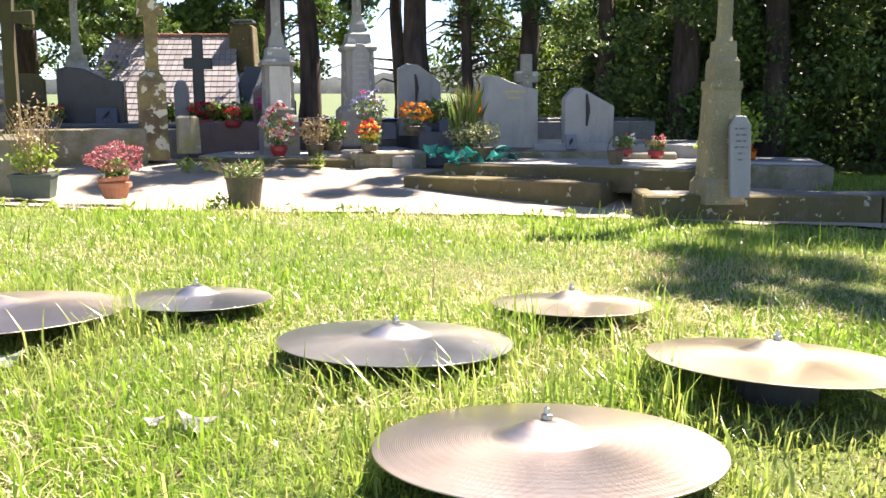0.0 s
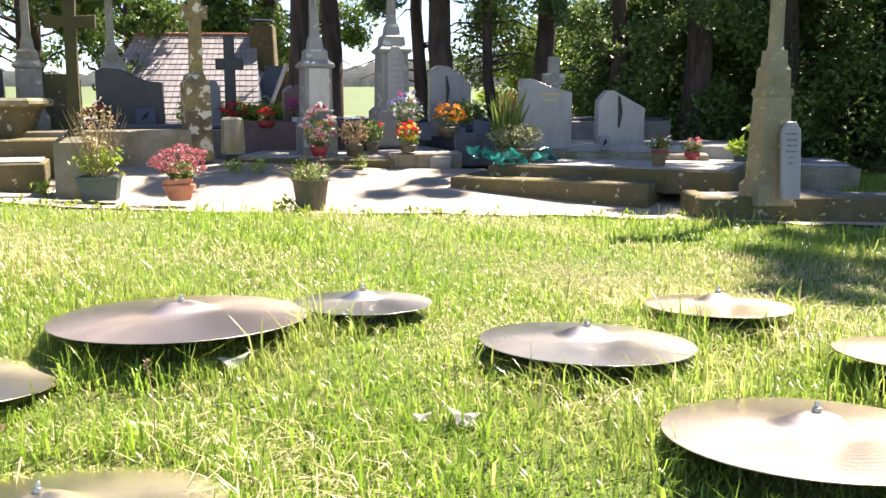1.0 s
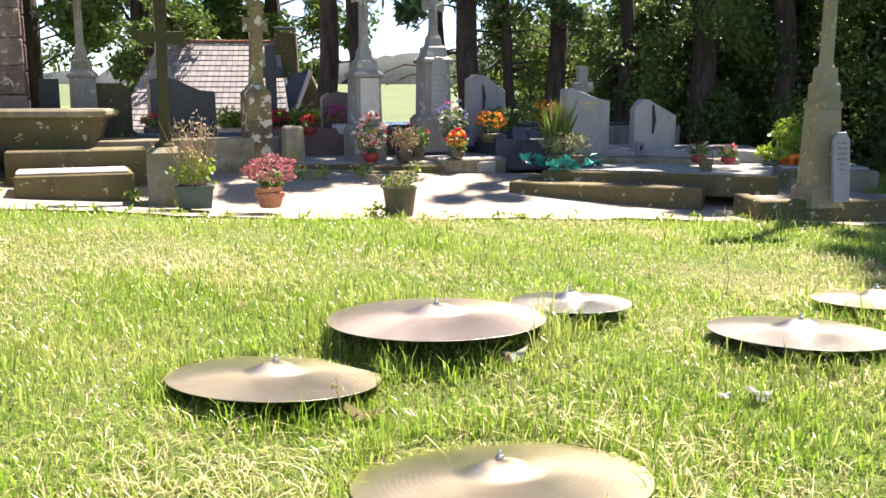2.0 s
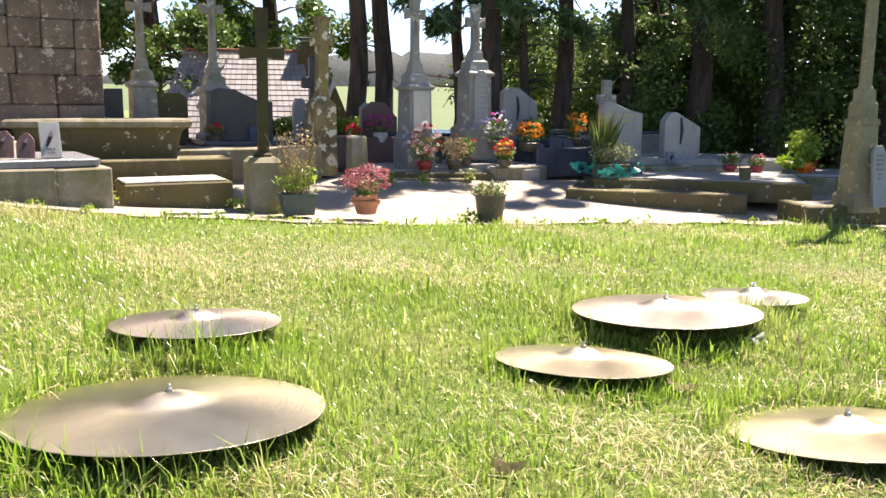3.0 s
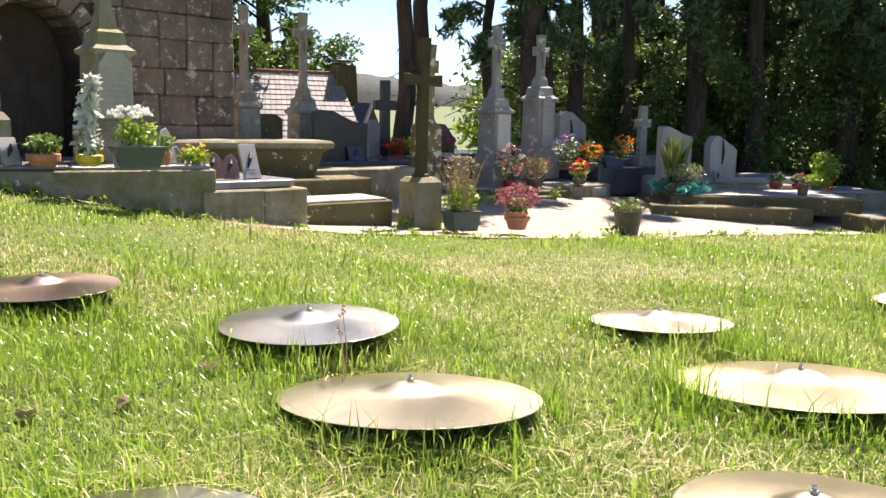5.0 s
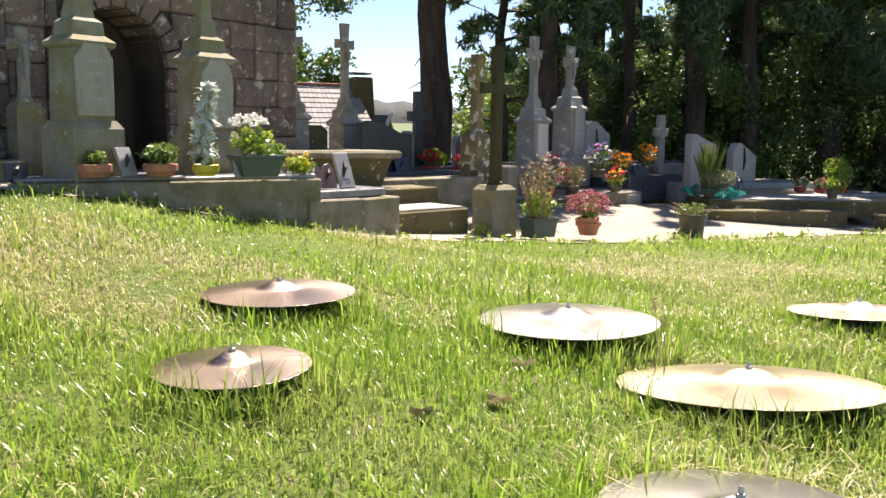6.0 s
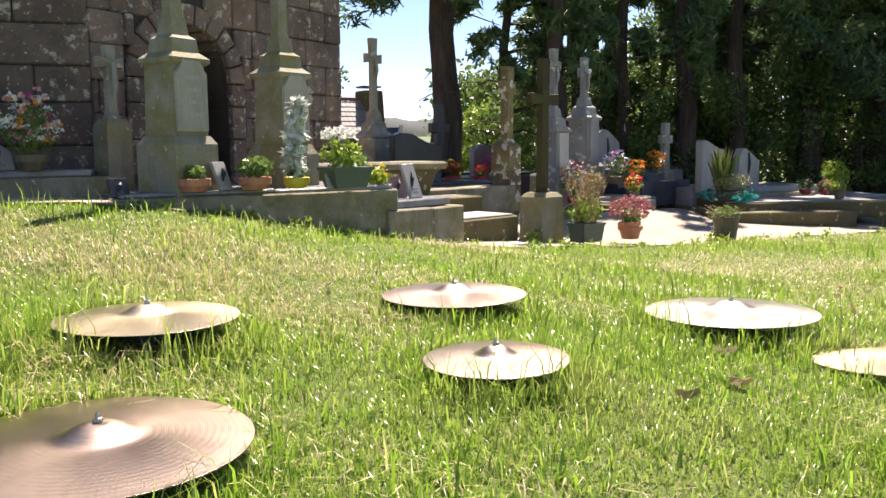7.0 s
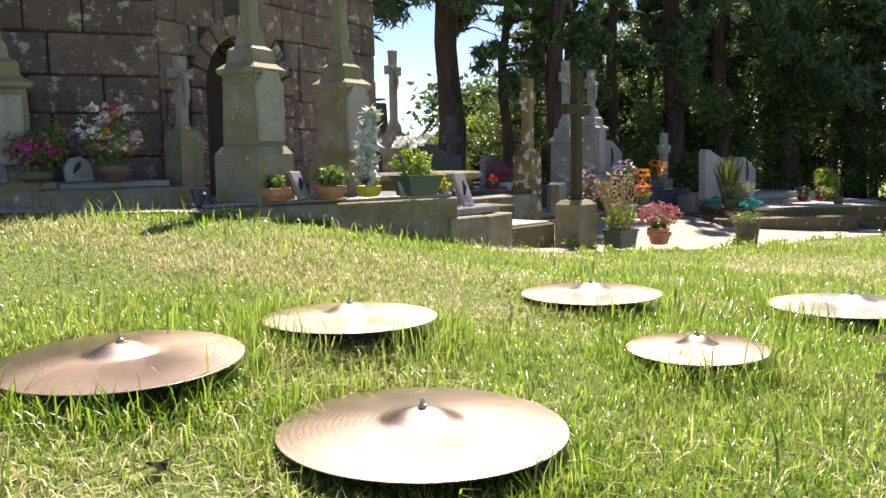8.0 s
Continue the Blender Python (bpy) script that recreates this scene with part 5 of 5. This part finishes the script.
def wood_depth():
    """The wood goes on behind the first trees: a belt of trunks and closed leaf."""
    bm = bmesh.new()
    for k in range(34):
        t = k / 33
        x, y = 8.4 + 6.9 * t, 11.0 - 3.2 * t * t + random.uniform(-0.5, 0.8)
        tube([(x, y, -0.3), (x + random.uniform(-0.1, 0.1), y, 6.0)], [random.uniform(0.06, 0.16), 0.05], 7, bm=bm)
    far = part("far_trunks", bm, bark_mat)
    tagged(far, "row of dark trunks deep in the wood", "wood", kind="stuff")
    cs = []
    for k in range(420):
        t = rng.uniform(0, 1)
        x = 7.2 + 8.9 * t
        y = 11.7 - 3.6 * t * t + rng.normal(0, 0.5)
        cs.append(clump_points(190, (x, y, rng.uniform(-0.2, min(5.0, 1.6 + max(0.0, x - 9.4) * 0.9))), (0.55, 0.5, 0.5), 0.05))
    tagged(leaves("far_foliage", np.concatenate(cs), 0.095, leaf_dark, None, 0.2, 1.2), "closed dark foliage deep in the wood", "wood", kind="stuff")


wood_depth()


def far_hills():
    xs = np.linspace(-60, 90, 220)
    top = 3.1 + 0.9 * np.sin(xs * 0.045 + 0.6) + 0.6 * np.sin(xs * 0.13)
    top = top + np.array([0.55 * noise.noise(Vector((x * 1.3, 0, 0))) + 0.5 * abs(noise.noise(Vector((x * 4.1, 3, 0)))) for x in xs])
    v, f = [], []
    for k, (x, z) in enumerate(zip(xs, top)):
        v += [(x, 70, -4), (x, 72, z * 0.6), (x, 76, z)]
        if k:
            a = 3 * k
            f += [(a - 3, a, a + 1, a - 2), (a - 2, a + 1, a + 2, a - 1)]
    ob = mesh_object("far_hill", np.array(v, float), np.array(f), hill_mat)
    tagged(ob, "distant hazy wooded hill", "hill", kind="structure")
    v = np.array([(-60, 30, -0.9), (90, 30, -0.9), (90, 70, 1.6), (-60, 70, 1.6)], float)
    ob = mesh_object("far_field", v, np.array([(0, 1, 2, 3)]), field_mat)
    tagged(ob, "sunlit green field below the hill", "field", kind="structure")


far_hills()


# ---- lawn ----
def dryness(x, y):
    """Where the lawn is thin and dried out."""
    return np.sin(x * 2.3 + 1.7 * np.sin(y * 1.9)) + np.sin(y * 3.1 - 1.2 * np.sin(x * 1.6 + 0.8)) + 0.7 * np.sin(x * 7.1 + y * 5.3)


def blades(name, n, x0, x1, y0, y1, height, width, material, keep, label, seed, tilt=0.55, clumped=True):
    """Bent grass blades, three faces each; short beneath the cymbals."""
    r = np.random.default_rng(seed)
    x, y = r.uniform(x0, x1, n), r.uniform(y0, y1, n)
    ok = keep(x, y)
    x, y = x[ok], y[ok]
    n = len(x)
    thick = 0.5 + 0.5 * np.sin(x * 3.1 + 1.3 * np.sin(y * 2.7)) * np.sin(y * 3.7 + 1.1 * np.sin(x * 2.3))
    h = height * r.uniform(0.35, 1.0, n) * (0.45 + 0.85 * thick)
    if material == grass_mat:
        h *= 1 - 0.25 * np.clip(dryness(x, y) - 0.2, 0, 1)
    for cx, cy, cz, cd, *_ in CYMBALS:
        d = np.hypot(x - cx, y - cy)
        room = 0.035 + 0 * x
        h = np.where(d < cd / 2 - 0.015, np.minimum(h, np.maximum(room * 0.8, 0.006)), h)
        h = np.where((d > cd / 2 - 0.01) & (d < cd / 2 + 0.08), h * 1.6, h)
    a = r.uniform(0, 6.283, n)
    lean = h * r.uniform(0.1, 1.0, n) * tilt * 1.6
    base = np.stack([x, y, ground_height(x, y) - 0.004], 1)
    d = np.stack([np.cos(a), np.sin(a), np.zeros(n)], 1)
    side = np.stack([-np.sin(a), np.cos(a), np.zeros(n)], 1) * (width * r.uniform(0.6, 1.3, n))[:, None]
    upz = np.array([0, 0, 1.0])
    m1 = base + d * (lean * 0.25)[:, None] + upz * (h * 0.55)[:, None]
    m2 = base + d * lean[:, None] + upz * (h * (1.0 - 0.25 * lean / h))[:, None]
    v = np.stack([base - side, base + side, m1 + side * 0.8, m1 - side * 0.8, m2], 1).reshape(-1, 3)
    i = np.arange(n)[:, None] * 5
    quads = i + np.array([[0, 1, 2, 3]])
    tris = i + np.array([[3, 2, 4]])
    f = np.concatenate([np.concatenate([i + np.array([[0, 1, 2]]), i + np.array([[0, 2, 3]]), tris], 1).reshape(-1, 3)])
    tagged(mesh_object(name, v, f, material), label, "grass", kind="stuff")


def on_lawn(x, y):
    return y < lawn_edge(x) + 0.03 * np.sin(x * 17.0) + 0.02


def near_lawn(x, y):
    return on_lawn(x, y) & (y > -0.9 + 0.02 * x)


blades("lawn_grass", 270000, -0.8, 9.2, 0.25, 2.6, 0.05, 0.0015, grass_mat, near_lawn, "short sunlit lawn grass round the cymbals", 5, 0.85)
blades("lawn_grass", 130000, -1.6, 9.6, 2.6, 4.6, 0.038, 0.002, grass_mat, near_lawn, "sunlit lawn grass up to the path", 6, 0.85)
blades("tall_grass", 11000, -0.8, 9.0, 0.25, 4.2, 0.105, 0.0026, grass_mat, near_lawn, "longer loose grass stalks in the lawn", 7, 0.6)
def straw_patch(x, y):
    """Thin, dried-out patches of the lawn."""
    return near_lawn(x, y) & (dryness(x, y) + 1.1 * np.sin(x * 913.7 + y * 517.3) > 0.55 + 0.5 * np.clip(y - 2.3, 0, 1))


blades("dry_grass", 190000, -0.8, 9.2, 0.25, 4.1, 0.05, 0.0015, straw_mat, straw_patch, "dry straw and clippings lying in the lawn", 8, 1.5)


def rim_tufts():
    """Uncut grass that stands up round the rims of the cymbals."""
    def ring(x, y):
        ok = np.zeros(len(x), bool)
        for cx, cy, cz, cd, *_ in CYMBALS:
            d = np.hypot(x - cx, y - cy)
            a = np.arctan2(y - cy, x - cx)
            gap = np.sin(a * 3 + cx * 5) + 0.6 * np.sin(a * 7 + cy * 9)
            ok |= (d > cd / 2 + 0.004) & (d < cd / 2 + 0.055) & (gap > -0.55)
        return ok
    blades("rim_grass", 80000, -0.2, 7.3, 0.2, 2.5, 0.095, 0.0016, grass_mat, ring, "uncut grass standing round the cymbals' rims", 12, 0.6)


rim_tufts()


def under_camera(x, y):
    return (y < 0.25) | (x < -0.8) | (x > 9.2)


blades("outer_grass", 110000, -2.6, 10.6, -2.6, 3.6, 0.055, 0.0026, grass_mat, under_camera, "lawn grass running on beyond the cymbals", 10, 0.85)


def back_lawn(x, y):
    return ((y > 4.52) & (x > 8.3)) | ((y > 4.52) & (y < 5.05) & (x > 7.6)) | (y > 6.4) | ((x > 9.99) & (y > 3.9))


blades("back_grass", 60000, 7.5, 12.6, 4.2, 7.8, 0.09, 0.004, grass_mat, back_lawn, "sunlit grass behind the graves", 9)


def edge_weeds():
    cs = []
    for x in np.arange(1.0, 7.3, 0.13):
        k = rng.uniform()
        if k < 0.55:
            yy = float(lawn_edge(x)) + rng.uniform(-0.03, 0.05)
            cs.append(clump_points(int(10 + 26 * k), (x, yy, gz(x, yy) + 0.02), (0.06, 0.04, 0.03), 0.1))
    for x, y in ((2.97, 4.30), (2.93, 4.27), (4.50, 5.35), (4.63, 5.40), (4.90, 5.49), (5.25, 5.65), (3.95, 4.47), (3.67, 4.50), (6.61, 4.84), (7.19, 4.41), (7.28, 4.50)):
        cs.append(clump_points(46, (x, y, gz(x, y) + 0.06), (0.07, 0.04, 0.06), 0.1))
    tagged(leaves("weeds", np.concatenate(cs), 0.024, leaf_bright, None, 0, 1.7), "small bright weeds along kerbs and path", "weeds", kind="stuff")


edge_weeds()


# ---- small things lying in the grass ----
def dry_leaf(x, y, size, mat, label, turn, name="fallen_leaf"):
    m = thing(name, pose(x, y, gz(x, y) + 0.022, random.uniform(-15, 15), random.uniform(-15, 15), turn), label, "leaf", "litter on the lawn")
    bm = bmesh.new()
    rim = [bm.verts.new((size * math.cos(t) * (1 + 0.25 * math.sin(3 * t)), size * 0.6 * math.sin(t), 0.012 * math.cos(2 * t) * size / 0.03)) for t in np.linspace(0, 6.283, 11)[:-1]]
    mid = bm.verts.new((0, 0, 0.004))
    for k in range(10):
        bm.faces.new((rim[k], rim[(k + 1) % 10], mid))
    bmesh.ops.solidify(bm, geom=bm.faces[:], thickness=0.0015)
    part("blade", bm, mat, m)


for lx, ly, ls, lm, lt in (
    (5.89, 1.31, 0.032, plaque_pale, "pale dried leaf lying on the grass"), (5.82, 1.32, 0.018, plaque_pale, "small pale dried leaf on the grass"),
    (5.41, 1.64, 0.035, leaf_silver, "broad pale green leaf standing in the grass"), (1.92, 1.19, 0.026, leaf_dry, "curled brown leaf lying on the grass"),
    (2.11, 1.23, 0.032, leaf_dry, "flat dry brown leaf on thin grass"), (0.29, 1.32, 0.02, earth, "dark crumpled leaf in the grass"),
    (2.88, 1.01, 0.024, plaque_pale, "pale leaf scrap lying on the lawn"), (5.04, 1.33, 0.04, leaf_dry, "dry strip of bark in the grass"),
    (4.47, 0.83, 0.035, leaf_dry, "dry brown leaf strip on bare lawn"), (2.3, 1.46, 0.03, leaf_dry, "dry brown leaf on bare lawn"),
):
    dry_leaf(lx, ly, ls, lm, lt, random.uniform(0, 360))


def weed_stalk(x, y, h):
    m = thing("weed_stalk", pose(x, y, gz(x, y)), "thin tall dry weed stalk in the lawn", "weed", "weed stalks")
    part("stalk", tube([(0, 0, 0), (0.006, 0, h * 0.5), (-0.004, 0.004, h)], [0.0018, 0.0015, 0.001], 5), leaf_dry, m)
    leaves("seed_head", clump_points(14, (-0.004, 0.004, h), (0.008, 0.008, 0.02), 0.1), 0.01, leaf_dry, m)


for sx, sy, sh in ((2.62, 1.36, 0.19), (2.6, 1.3, 0.16), (5.35, 1.3, 0.16), (5.0, 1.2, 0.13), (6.2, 2.3, 0.14), (1.35, 1.9, 0.12)):
    weed_stalk(sx, sy, sh)
